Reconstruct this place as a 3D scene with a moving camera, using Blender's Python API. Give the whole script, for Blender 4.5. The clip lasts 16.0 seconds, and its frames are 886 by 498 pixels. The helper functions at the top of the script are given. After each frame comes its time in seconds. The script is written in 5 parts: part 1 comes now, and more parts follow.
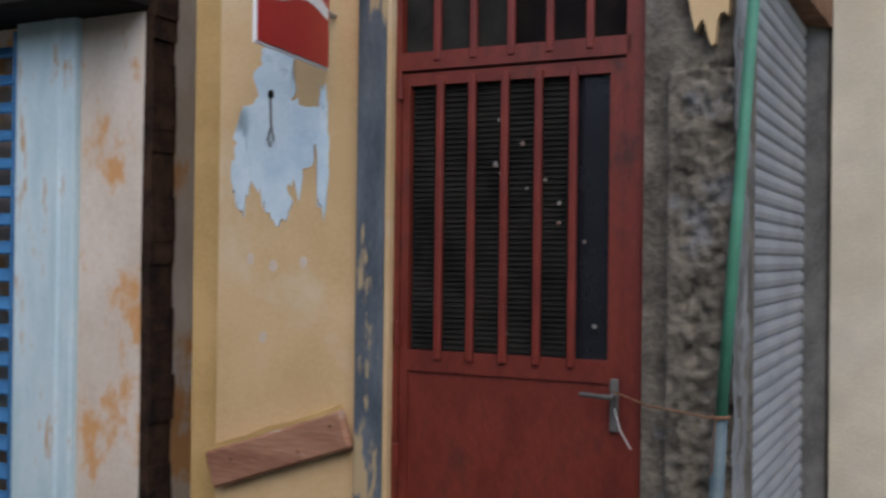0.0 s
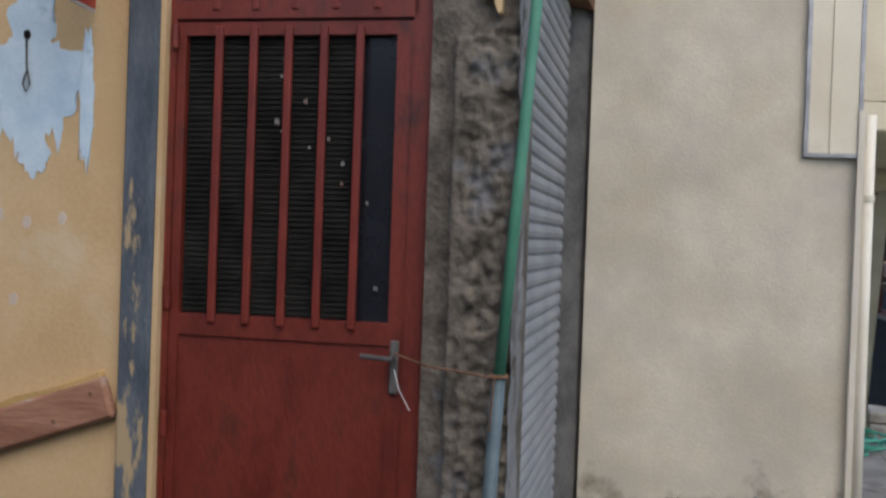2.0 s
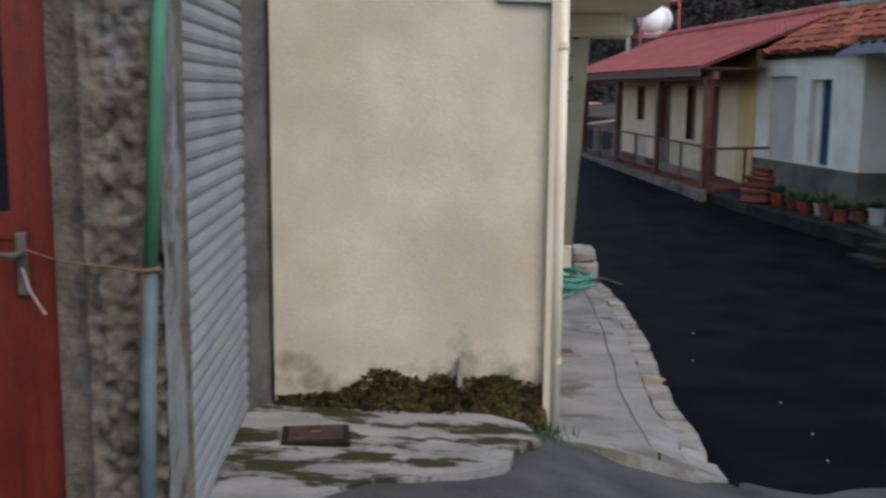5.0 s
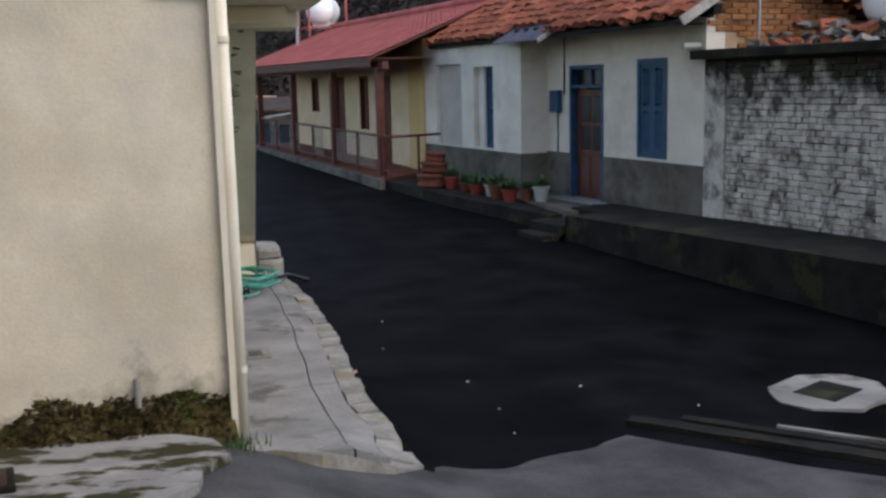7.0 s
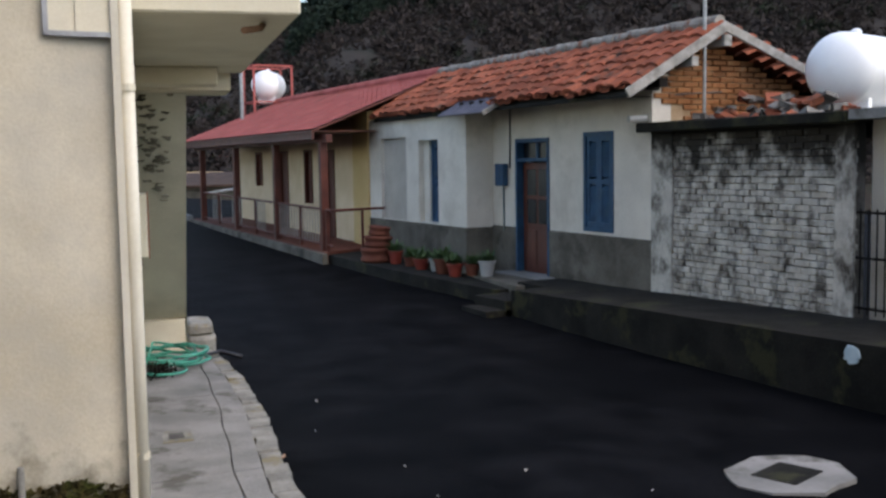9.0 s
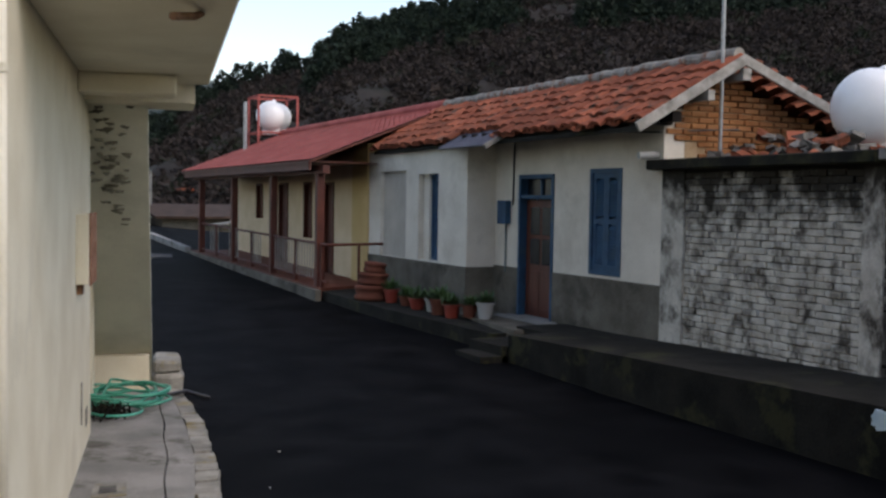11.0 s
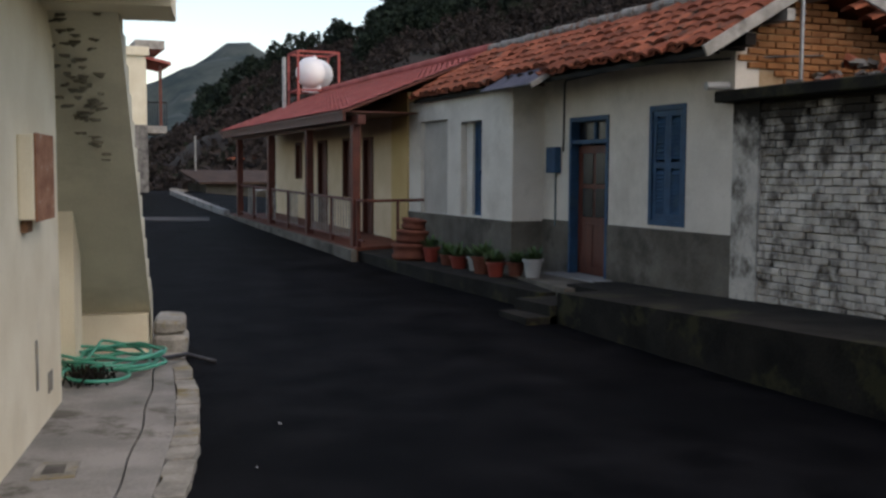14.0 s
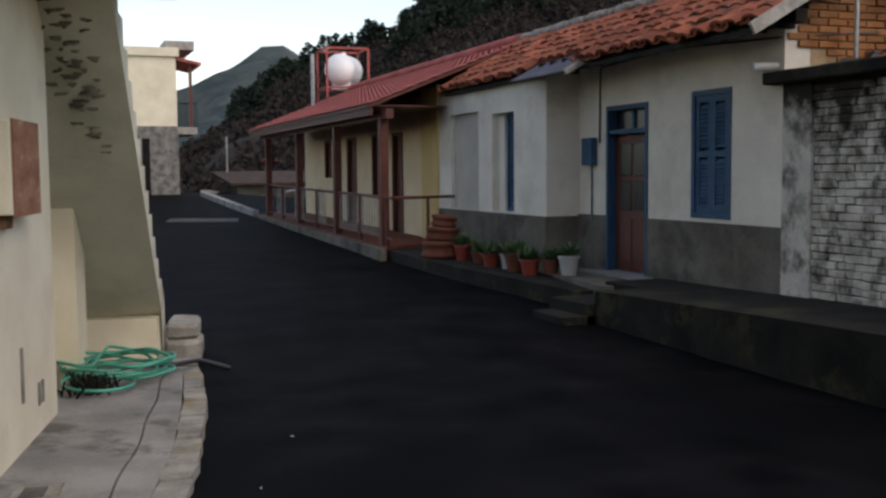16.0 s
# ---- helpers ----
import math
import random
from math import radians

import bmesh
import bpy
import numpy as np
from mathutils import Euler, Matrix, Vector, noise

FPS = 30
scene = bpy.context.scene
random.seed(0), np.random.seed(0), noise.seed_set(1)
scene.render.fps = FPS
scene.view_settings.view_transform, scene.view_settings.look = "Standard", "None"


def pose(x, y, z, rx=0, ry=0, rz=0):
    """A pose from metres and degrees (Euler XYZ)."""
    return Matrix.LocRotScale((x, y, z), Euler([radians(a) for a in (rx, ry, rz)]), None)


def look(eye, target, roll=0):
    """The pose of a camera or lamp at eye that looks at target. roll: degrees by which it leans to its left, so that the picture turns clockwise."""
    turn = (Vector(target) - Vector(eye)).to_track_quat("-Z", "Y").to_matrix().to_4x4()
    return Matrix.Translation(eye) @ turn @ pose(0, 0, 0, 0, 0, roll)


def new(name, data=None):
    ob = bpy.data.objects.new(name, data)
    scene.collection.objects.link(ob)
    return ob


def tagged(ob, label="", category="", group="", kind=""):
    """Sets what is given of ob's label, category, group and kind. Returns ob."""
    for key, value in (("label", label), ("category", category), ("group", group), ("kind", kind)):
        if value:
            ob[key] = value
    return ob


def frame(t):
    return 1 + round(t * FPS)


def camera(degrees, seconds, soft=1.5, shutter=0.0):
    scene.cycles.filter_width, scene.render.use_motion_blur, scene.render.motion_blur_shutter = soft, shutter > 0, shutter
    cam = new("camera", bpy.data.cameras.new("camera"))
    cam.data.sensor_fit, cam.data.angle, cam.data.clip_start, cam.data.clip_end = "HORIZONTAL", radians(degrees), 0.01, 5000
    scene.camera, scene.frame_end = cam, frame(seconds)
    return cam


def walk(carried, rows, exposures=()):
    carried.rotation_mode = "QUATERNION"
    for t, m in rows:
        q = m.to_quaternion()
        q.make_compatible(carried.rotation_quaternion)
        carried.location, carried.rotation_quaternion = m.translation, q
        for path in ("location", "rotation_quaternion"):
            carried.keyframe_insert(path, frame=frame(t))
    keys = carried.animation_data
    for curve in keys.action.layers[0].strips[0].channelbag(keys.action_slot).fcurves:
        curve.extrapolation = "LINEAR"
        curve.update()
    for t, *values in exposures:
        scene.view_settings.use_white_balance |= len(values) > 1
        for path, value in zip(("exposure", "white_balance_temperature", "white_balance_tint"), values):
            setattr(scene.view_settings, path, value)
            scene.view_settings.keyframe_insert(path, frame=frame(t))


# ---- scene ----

cam = camera(46.4, 16.0, soft=2.6, shutter=0.5)
PATH = [
    (0.0, 0.047, -0.192, 1.559, 23.18, 0.28, -0.70),
    (0.5, -0.035, -0.192, 1.555, 17.65, 1.61, -0.92),
    (1.0, -0.074, -0.208, 1.550, 12.34, 3.01, -1.59),
    (1.5, -0.098, -0.200, 1.514, 9.93, 1.68, -1.68),
    (2.0, -0.117, -0.184, 1.498, 8.77, -0.66, -2.01),
    (2.5, -0.136, -0.199, 1.505, 7.58, -3.90, -2.36),
    (3.0, -0.120, -0.174, 1.509, 5.93, -6.41, -2.23),
    (5.5, 0.095, 0.420, 1.547, -10.78, -8.81, -0.05),
    (6.0, 0.108, 0.476, 1.528, -15.76, -8.79, 0.39),
    (6.5, 0.124, 0.466, 1.530, -20.64, -9.11, 1.10),
    (7.0, 0.152, 0.451, 1.552, -23.94, -9.21, 1.33),
    (7.5, 0.218, 0.593, 1.510, -24.38, -7.18, 1.18),
    (8.0, 0.277, 0.655, 1.511, -23.55, -5.93, 0.45),
    (8.5, 0.350, 0.710, 1.472, -24.84, -5.54, 0.30),
    (9.0, 0.406, 0.815, 1.448, -26.73, -4.94, 0.90),
    (9.5, 0.482, 0.951, 1.440, -26.40, -3.29, 0.69),
    (12.0, 1.304, 1.873, 1.210, -26.54, -2.41, -1.80),
    (12.5, 1.359, 2.038, 1.137, -27.78, -2.95, -1.41),
    (13.0, 1.452, 2.254, 1.114, -27.93, -4.39, -0.64),
    (13.5, 1.588, 2.461, 1.069, -23.97, -4.51, -0.10),
    (14.0, 1.769, 2.653, 1.024, -22.81, -4.25, -0.26),
    (14.5, 1.848, 2.898, 1.003, -22.72, -4.42, 0.80),
    (15.0, 1.984, 3.049, 0.954, -21.02, -3.05, 0.21),
    (15.5, 2.053, 3.150, 0.951, -20.13, -4.27, 0.50),
    (16.0, 2.073, 3.205, 0.942, -20.85, -4.23, 0.54),
]
EXPO = [(0.0, 1.0, 6700, 12), (3.0, 1.05, 6800, 12), (7.0, 1.2, 7100, 12), (9.5, 1.35, 7200, 12), (12.0, 0.75, 7700, 14), (16.0, 0.85, 7850, 14)]
walk(cam, [(t, pose(x, y, z, 90 + pitch, roll, yaw)) for t, x, y, z, yaw, pitch, roll in PATH], EXPO)

# ---- sky and light ----
world = bpy.data.worlds.new("world")
scene.world = world
world.use_nodes = True
wn = world.node_tree.nodes
sky = wn.new("ShaderNodeTexSky")
sky.sky_type = "NISHITA"
sky.sun_disc = False
sky.sun_elevation = radians(50)
sky.sun_rotation = radians(155)
sky.air_density, sky.dust_density, sky.ozone_density = 1.0, 1.5, 1.0
wn["Background"].inputs["Strength"].default_value = 0.15
world.node_tree.links.new(sky.outputs[0], wn["Background"].inputs["Color"])
sun = new("sun", bpy.data.lights.new("sun", "SUN"))
sun.data.energy, sun.data.angle, sun.data.color = 0.3, radians(50), (1.0, 0.97, 0.93)
sun.matrix_world = look((5, -9, 12), (0, 0, 0))


# ---- materials ----
def mat(name, a, b, scale=4.0, rough=0.85, bump=0.3, fine=60.0, spec=None, c=None, clo=0.55, chi=0.62, cscale=2.5, metal=0.0, stretch=(1, 1, 1), vary=0.0, stain=None):
    """Two colours mixed by coarse and fine noise, a third in patches, with relief."""
    m = bpy.data.materials.new(name)
    m.use_nodes = True
    nt, L = m.node_tree, m.node_tree.links
    N = nt.nodes
    bs = N["Principled BSDF"]
    bs.inputs["Roughness"].default_value, bs.inputs["Metallic"].default_value = rough, metal
    tc, mp = N.new("ShaderNodeNewGeometry"), N.new("ShaderNodeMapping")
    mp.inputs["Scale"].default_value = stretch
    L.new(tc.outputs["Position"], mp.inputs[0])
    bs.inputs["Specular IOR Level"].default_value = spec if spec is not None else 0.5 if rough < 0.7 else 0.2
    n1, n2 = N.new("ShaderNodeTexNoise"), N.new("ShaderNodeTexNoise")
    n1.inputs["Scale"].default_value, n1.inputs["Detail"].default_value = scale, 8
    n2.inputs["Scale"].default_value, n2.inputs["Detail"].default_value = fine, 3
    for n in (n1, n2):
        L.new(mp.outputs[0], n.inputs["Vector"])
    add = N.new("ShaderNodeMath")
    add.operation = "MULTIPLY_ADD"
    L.new(n2.outputs["Fac"], add.inputs[0])
    add.inputs[1].default_value = 0.35
    L.new(n1.outputs["Fac"], add.inputs[2])
    rmp = N.new("ShaderNodeValToRGB")
    rmp.color_ramp.elements[0].position, rmp.color_ramp.elements[1].position = 0.5, 0.85
    rmp.color_ramp.elements[0].color, rmp.color_ramp.elements[1].color = (*a, 1), (*b, 1)
    L.new(add.outputs[0], rmp.inputs[0])
    out = rmp.outputs[0]
    if c:
        n3, r3, mx = N.new("ShaderNodeTexNoise"), N.new("ShaderNodeValToRGB"), N.new("ShaderNodeMix")
        n3.inputs["Scale"].default_value, n3.inputs["Detail"].default_value, n3.inputs["Roughness"].default_value = cscale, 9, 0.65
        L.new(mp.outputs[0], n3.inputs["Vector"])
        r3.color_ramp.elements[0].position, r3.color_ramp.elements[1].position = clo, chi
        L.new(n3.outputs["Fac"], r3.inputs[0])
        mx.data_type = "RGBA"
        L.new(r3.outputs[0], mx.inputs["Factor"])
        L.new(out, mx.inputs["A"])
        mx.inputs["B"].default_value = (*c, 1)
        out = mx.outputs["Result"]
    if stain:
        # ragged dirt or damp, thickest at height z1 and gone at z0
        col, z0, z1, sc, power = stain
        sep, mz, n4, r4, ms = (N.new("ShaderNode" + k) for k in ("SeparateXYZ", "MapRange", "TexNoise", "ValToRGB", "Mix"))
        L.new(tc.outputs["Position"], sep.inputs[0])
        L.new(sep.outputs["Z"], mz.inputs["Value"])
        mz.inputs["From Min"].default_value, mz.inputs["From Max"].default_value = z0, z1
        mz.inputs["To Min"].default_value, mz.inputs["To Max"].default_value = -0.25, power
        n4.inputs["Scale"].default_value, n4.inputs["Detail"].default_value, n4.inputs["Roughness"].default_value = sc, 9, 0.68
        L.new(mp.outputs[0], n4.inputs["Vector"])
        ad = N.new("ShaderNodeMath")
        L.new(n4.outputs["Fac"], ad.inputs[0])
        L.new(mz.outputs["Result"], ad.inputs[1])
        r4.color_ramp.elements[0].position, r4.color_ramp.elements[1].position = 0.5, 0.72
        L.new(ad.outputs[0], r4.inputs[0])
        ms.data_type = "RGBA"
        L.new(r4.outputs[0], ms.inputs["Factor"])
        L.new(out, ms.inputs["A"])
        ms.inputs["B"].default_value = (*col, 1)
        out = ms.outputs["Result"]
    if vary:
        oi, hs, mr = N.new("ShaderNodeObjectInfo"), N.new("ShaderNodeHueSaturation"), N.new("ShaderNodeMapRange")
        mr.inputs["To Min"].default_value, mr.inputs["To Max"].default_value = 1 - vary, 1 + vary
        L.new(oi.outputs["Random"], mr.inputs["Value"])
        L.new(mr.outputs["Result"], hs.inputs["Value"])
        L.new(out, hs.inputs["Color"])
        out = hs.outputs[0]
    L.new(out, bs.inputs["Base Color"])
    if bump:
        bp = N.new("ShaderNodeBump")
        bp.inputs["Strength"].default_value, bp.inputs["Distance"].default_value = bump, 0.02
        L.new(add.outputs[0], bp.inputs["Height"])
        L.new(bp.outputs[0], bs.inputs["Normal"])
    return m


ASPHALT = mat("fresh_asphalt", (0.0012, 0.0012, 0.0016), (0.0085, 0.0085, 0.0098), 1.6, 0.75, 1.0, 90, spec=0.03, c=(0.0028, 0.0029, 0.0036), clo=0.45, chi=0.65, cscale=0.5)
OLD_ASPHALT = mat("old_asphalt", (0.035, 0.035, 0.037), (0.085, 0.085, 0.086), 2.5, 0.9, 0.7, 70, c=(0.055, 0.054, 0.057), cscale=1.4)
CONCRETE = mat("pavement_concrete", (0.1615, 0.1615, 0.153), (0.2805, 0.272, 0.2592), 2.2, 0.9, 0.4, 50, c=(0.1105, 0.1062, 0.0935), cscale=1.6)
SLABCON = mat("mossy_concrete", (0.17, 0.17, 0.162), (0.29, 0.285, 0.27), 3.0, 0.9, 0.5, 50, c=(0.033, 0.031, 0.012), clo=0.5, chi=0.56, cscale=3.2, stretch=(0.7, 1.5, 1))
STONE = mat("kerb_stone", (0.15, 0.145, 0.13), (0.31, 0.3, 0.27), 4, 0.9, 0.5, 40, c=(0.22, 0.19, 0.12), cscale=3)
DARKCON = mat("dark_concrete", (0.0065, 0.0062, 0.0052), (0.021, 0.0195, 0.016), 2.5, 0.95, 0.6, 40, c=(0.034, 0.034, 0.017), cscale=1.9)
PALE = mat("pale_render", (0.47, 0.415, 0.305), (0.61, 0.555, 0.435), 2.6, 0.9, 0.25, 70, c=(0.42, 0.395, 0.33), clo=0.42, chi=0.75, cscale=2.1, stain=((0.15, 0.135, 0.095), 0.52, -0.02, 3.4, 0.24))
CREAM = mat("cream_paint", (0.62, 0.56, 0.42), (0.72, 0.67, 0.53), 2.0, 0.8, 0.12, 80, c=(0.52, 0.48, 0.38), clo=0.58, chi=0.8, cscale=1.2)
PIPEWHITE = mat("cream_pipe", (0.66, 0.61, 0.48), (0.76, 0.71, 0.58), 3, 0.6, 0.05, 60, c=(0.35, 0.3, 0.22), clo=0.66, chi=0.72)
STAIRCON = mat("stair_underside", (0.5, 0.485, 0.39), (0.62, 0.6, 0.48), 2.0, 0.9, 0.25, 60, c=(0.42, 0.41, 0.32), clo=0.5, chi=0.75, cscale=1.4)
FLAKE = mat("flaked_concrete", (0.12, 0.112, 0.085), (0.24, 0.225, 0.175), 8, 0.95, 0.5)
MOSS = mat("moss", (0.032, 0.024, 0.009), (0.1, 0.076, 0.028), 14, 1.0, 1.0, 120, c=(0.055, 0.062, 0.014), cscale=5)
OCHRE = mat("orange_ochre_render", (0.5, 0.34, 0.17), (0.6, 0.43, 0.24), 1.8, 0.9, 0.2, 60, c=(0.6, 0.5, 0.35), clo=0.54, chi=0.75, cscale=1.6)
OCHRE2 = mat("ochre_edge", (0.4, 0.26, 0.1), (0.52, 0.35, 0.15), 3, 0.9, 0.3, 60)
PALEBLUE = mat("pale_blue_paint", (0.42, 0.55, 0.62), (0.56, 0.66, 0.7), 7, 0.85, 0.3, 60, c=(0.3, 0.4, 0.44), cscale=5, clo=0.6, chi=0.7)
PEEL = mat("peeling_render", (0.5, 0.42, 0.33), (0.62, 0.55, 0.47), 3, 0.95, 0.4, 50, c=(0.55, 0.3, 0.13), clo=0.52, chi=0.6, cscale=3.2, stretch=(1, 1, 0.6))
BLUEFRAME = mat("worn_light_blue", (0.38, 0.52, 0.56), (0.52, 0.63, 0.66), 4, 0.85, 0.25, 60, c=(0.45, 0.32, 0.2), clo=0.58, chi=0.64, cscale=4, stretch=(2, 1, 0.5))
GREYJAMB = mat("grey_jamb", (0.05, 0.065, 0.08), (0.12, 0.14, 0.16), 5, 0.9, 0.4, 60, c=(0.4, 0.3, 0.17), clo=0.53, chi=0.58, cscale=4, stretch=(2, 1, 0.5))
ROUGHCON = mat("rough_cement", (0.08, 0.07, 0.055), (0.19, 0.165, 0.13), 9, 0.95, 1.0, 45, c=(0.16, 0.163, 0.167), clo=0.55, chi=0.66, cscale=3)
REDPAINT = mat("red_door_paint", (0.1, 0.011, 0.005), (0.185, 0.026, 0.012), 5, 0.55, 0.25, 45, c=(0.06, 0.012, 0.007), clo=0.53, chi=0.7, cscale=5, stretch=(1.5, 1, 0.7))
REDBAR = mat("red_bar_paint", (0.12, 0.013, 0.007), (0.18, 0.023, 0.012), 6, 0.5, 0.12, 60)
MESHGREY = mat("dusty_mesh", (0.009, 0.009, 0.0075), (0.026, 0.025, 0.021), 7, 0.8, 0.2, 90)
DARKGLASS = mat("dark_glass", (0.006, 0.007, 0.01), (0.015, 0.0165, 0.021), 4, 0.25, 0.0)
# near-black: paints deep shade in gaps and eaves, also colours black iron
BLACK = mat("black_shade_and_iron", (0.006, 0.005, 0.005), (0.015, 0.012, 0.01), 6, 0.95, 0.3)
SHUTTER = mat("grey_roller_shutter", (0.18, 0.19, 0.2), (0.27, 0.28, 0.285), 3, 0.55, 0.1, 60, c=(0.2, 0.19, 0.17), clo=0.58, chi=0.75, cscale=3)
DARKPOST = mat("dark_shutter_rail", (0.06, 0.058, 0.055), (0.13, 0.125, 0.115), 6, 0.8, 0.3)
GREENPIPE = mat("green_pipe", (0.05, 0.2, 0.12), (0.08, 0.27, 0.17), 5, 0.5, 0.08, 60)
GREYPIPE = mat("grey_pipe", (0.05, 0.085, 0.095), (0.1, 0.14, 0.15), 7, 0.6, 0.15, 60)
STEEL = mat("dull_steel", (0.25, 0.25, 0.25), (0.4, 0.4, 0.4), 9, 0.45, 0.1, metal=0.7)
MANLID = mat("rusted_cover", (0.03, 0.018, 0.014), (0.085, 0.05, 0.038), 10, 0.9, 0.5)
RUST = mat("rusty_iron", (0.12, 0.06, 0.03), (0.22, 0.12, 0.07), 12, 0.9, 0.4)
TIMBER = mat("weathered_timber", (0.22, 0.1, 0.06), (0.36, 0.19, 0.12), 5, 0.85, 0.4, 40, c=(0.42, 0.35, 0.28), clo=0.6, chi=0.68, cscale=5, stretch=(0.3, 1, 2))
SIGNRED = mat("sign_red", (0.34, 0.018, 0.018), (0.42, 0.03, 0.025), 3, 0.35, 0.0)
SIGNWHITE = mat("sign_white", (0.7, 0.7, 0.68), (0.8, 0.8, 0.78), 3, 0.4, 0.0)
LOUVREBLUE = mat("louvre_blue", (0.024, 0.12, 0.276), (0.042, 0.18, 0.372), 6, 0.55, 0.1)
HOUSEBLUE = mat("house_blue", (0.004, 0.036, 0.085), (0.012, 0.066, 0.135), 6, 0.65, 0.15, c=(0.02, 0.06, 0.1), cscale=4)
WHITEWASH = mat("whitewash", (0.56, 0.515, 0.445), (0.68, 0.63, 0.55), 1.6, 0.95, 0.3, 40, c=(0.42, 0.375, 0.31), clo=0.52, chi=0.78, cscale=1.3)
PLASTER = mat("stained_plaster", (0.4, 0.375, 0.33), (0.58, 0.55, 0.49), 3, 0.95, 0.4, 40, c=(0.12, 0.11, 0.095), clo=0.5, chi=0.64, cscale=2.4, stain=((0.025, 0.022, 0.018), 1.0, 1.75, 3.0, 0.35))
PLASTERGREY = mat("grey_plaster", (0.38, 0.35, 0.305), (0.48, 0.445, 0.39), 2, 0.95, 0.3, 40)
PLINTH = mat("cement_plinth", (0.085, 0.076, 0.062), (0.16, 0.145, 0.12), 2.0, 0.95, 0.4, 40, c=(0.045, 0.041, 0.034), clo=0.5, chi=0.68, cscale=1.5)
YELLOW = mat("yellow_render", (0.52, 0.36, 0.16), (0.6, 0.44, 0.22), 2, 0.95, 0.2)
CREAMWALL = mat("porch_cream", (0.62, 0.47, 0.3), (0.72, 0.57, 0.39), 2, 0.9, 0.2)
BROWNWOOD = mat("brown_door_wood", (0.06, 0.012, 0.005), (0.11, 0.026, 0.011), 3, 0.55, 0.2, 30, stretch=(3, 3, 0.4))
DARKWOOD = mat("dark_shed_boards", (0.03, 0.018, 0.013), (0.07, 0.045, 0.034), 3, 0.9, 0.3, 30)
REDWOOD = mat("red_brown_paint", (0.065, 0.013, 0.007), (0.11, 0.024, 0.012), 4, 0.6, 0.15)
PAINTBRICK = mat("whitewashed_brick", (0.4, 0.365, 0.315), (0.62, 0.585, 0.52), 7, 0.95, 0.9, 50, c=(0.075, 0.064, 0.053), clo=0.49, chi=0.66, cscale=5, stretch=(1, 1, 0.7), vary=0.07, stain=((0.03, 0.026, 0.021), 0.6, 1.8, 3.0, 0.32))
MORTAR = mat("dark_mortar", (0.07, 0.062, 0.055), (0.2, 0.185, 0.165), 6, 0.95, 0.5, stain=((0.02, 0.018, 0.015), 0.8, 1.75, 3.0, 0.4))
REDBRICK = mat("orange_brick", (0.25, 0.1, 0.038), (0.36, 0.165, 0.072), 5, 0.95, 0.5, 50, c=(0.4, 0.28, 0.17), clo=0.6, chi=0.7, cscale=2.5, vary=0.25)
LIMEMORTAR = mat("lime_mortar", (0.27, 0.17, 0.09), (0.46, 0.34, 0.22), 4, 0.95, 0.5, c=(0.55, 0.48, 0.37), clo=0.52, chi=0.62, cscale=1.6)
TILE = mat("old_roof_tile", (0.17, 0.047, 0.026), (0.29, 0.092, 0.05), 4, 0.9, 0.5, 40, c=(0.045, 0.033, 0.025), clo=0.53, chi=0.66, cscale=4, vary=0.4)
REDROOF = mat("red_roof_tile", (0.3, 0.072, 0.064), (0.4, 0.115, 0.1), 2.5, 0.85, 0.2, 40, c=(0.24, 0.07, 0.055), clo=0.5, chi=0.7, cscale=1.5)
RIDGE = mat("ridge_mortar", (0.16, 0.15, 0.135), (0.33, 0.31, 0.28), 6, 0.95, 0.6, c=(0.19, 0.085, 0.05), clo=0.52, chi=0.62, cscale=5)
BOARD = mat("weathered_board", (0.22, 0.21, 0.19), (0.38, 0.36, 0.33), 6, 0.9, 0.4, 40, c=(0.13, 0.12, 0.105), clo=0.52, chi=0.7, cscale=5, stretch=(1, 0.3, 1))
DARKSHEET = mat("dark_roof_sheet", (0.03, 0.028, 0.04), (0.07, 0.065, 0.085), 4, 0.5, 0.2)
TANKWHITE = mat("white_tank_paint", (0.78, 0.79, 0.8), (0.86, 0.87, 0.88), 2, 0.35, 0.03)
TERRACOTTA = mat("terracotta", (0.0975, 0.0315, 0.02025), (0.15, 0.0525, 0.03375), 5, 0.85, 0.3)
REDPLASTIC = mat("red_plastic_pot", (0.18, 0.02625, 0.0165), (0.24, 0.0375, 0.024), 4, 0.5, 0.05)
WHITEPOT = mat("white_pot", (0.3025, 0.3025, 0.2915), (0.385, 0.385, 0.374), 4, 0.5, 0.05)
LEAFGREEN = mat("leaf_green", (0.02, 0.05, 0.015), (0.06, 0.12, 0.035), 9, 0.6, 0.1)
SOIL = mat("soil", (0.03, 0.022, 0.015), (0.06, 0.045, 0.03), 20, 1, 0.5)
HOSE = mat("green_hose", (0.03, 0.25, 0.17), (0.05, 0.33, 0.24), 5, 0.4, 0.0)
BLACKHOSE = mat("black_hose", (0.015, 0.015, 0.018), (0.03, 0.03, 0.034), 5, 0.5, 0.0)
PINE = mat("pine_foliage", (0.006, 0.012, 0.009), (0.018, 0.03, 0.02), 0.4, 0.95, 0.0, 3)
SCRUB = mat("scrub_foliage", (0.018, 0.0145, 0.0135), (0.042, 0.033, 0.03), 0.25, 0.95, 0.0, 3, c=(0.014, 0.02, 0.011), cscale=0.15)
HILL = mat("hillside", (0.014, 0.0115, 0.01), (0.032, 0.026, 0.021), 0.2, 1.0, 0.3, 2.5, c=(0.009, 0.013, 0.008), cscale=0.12)
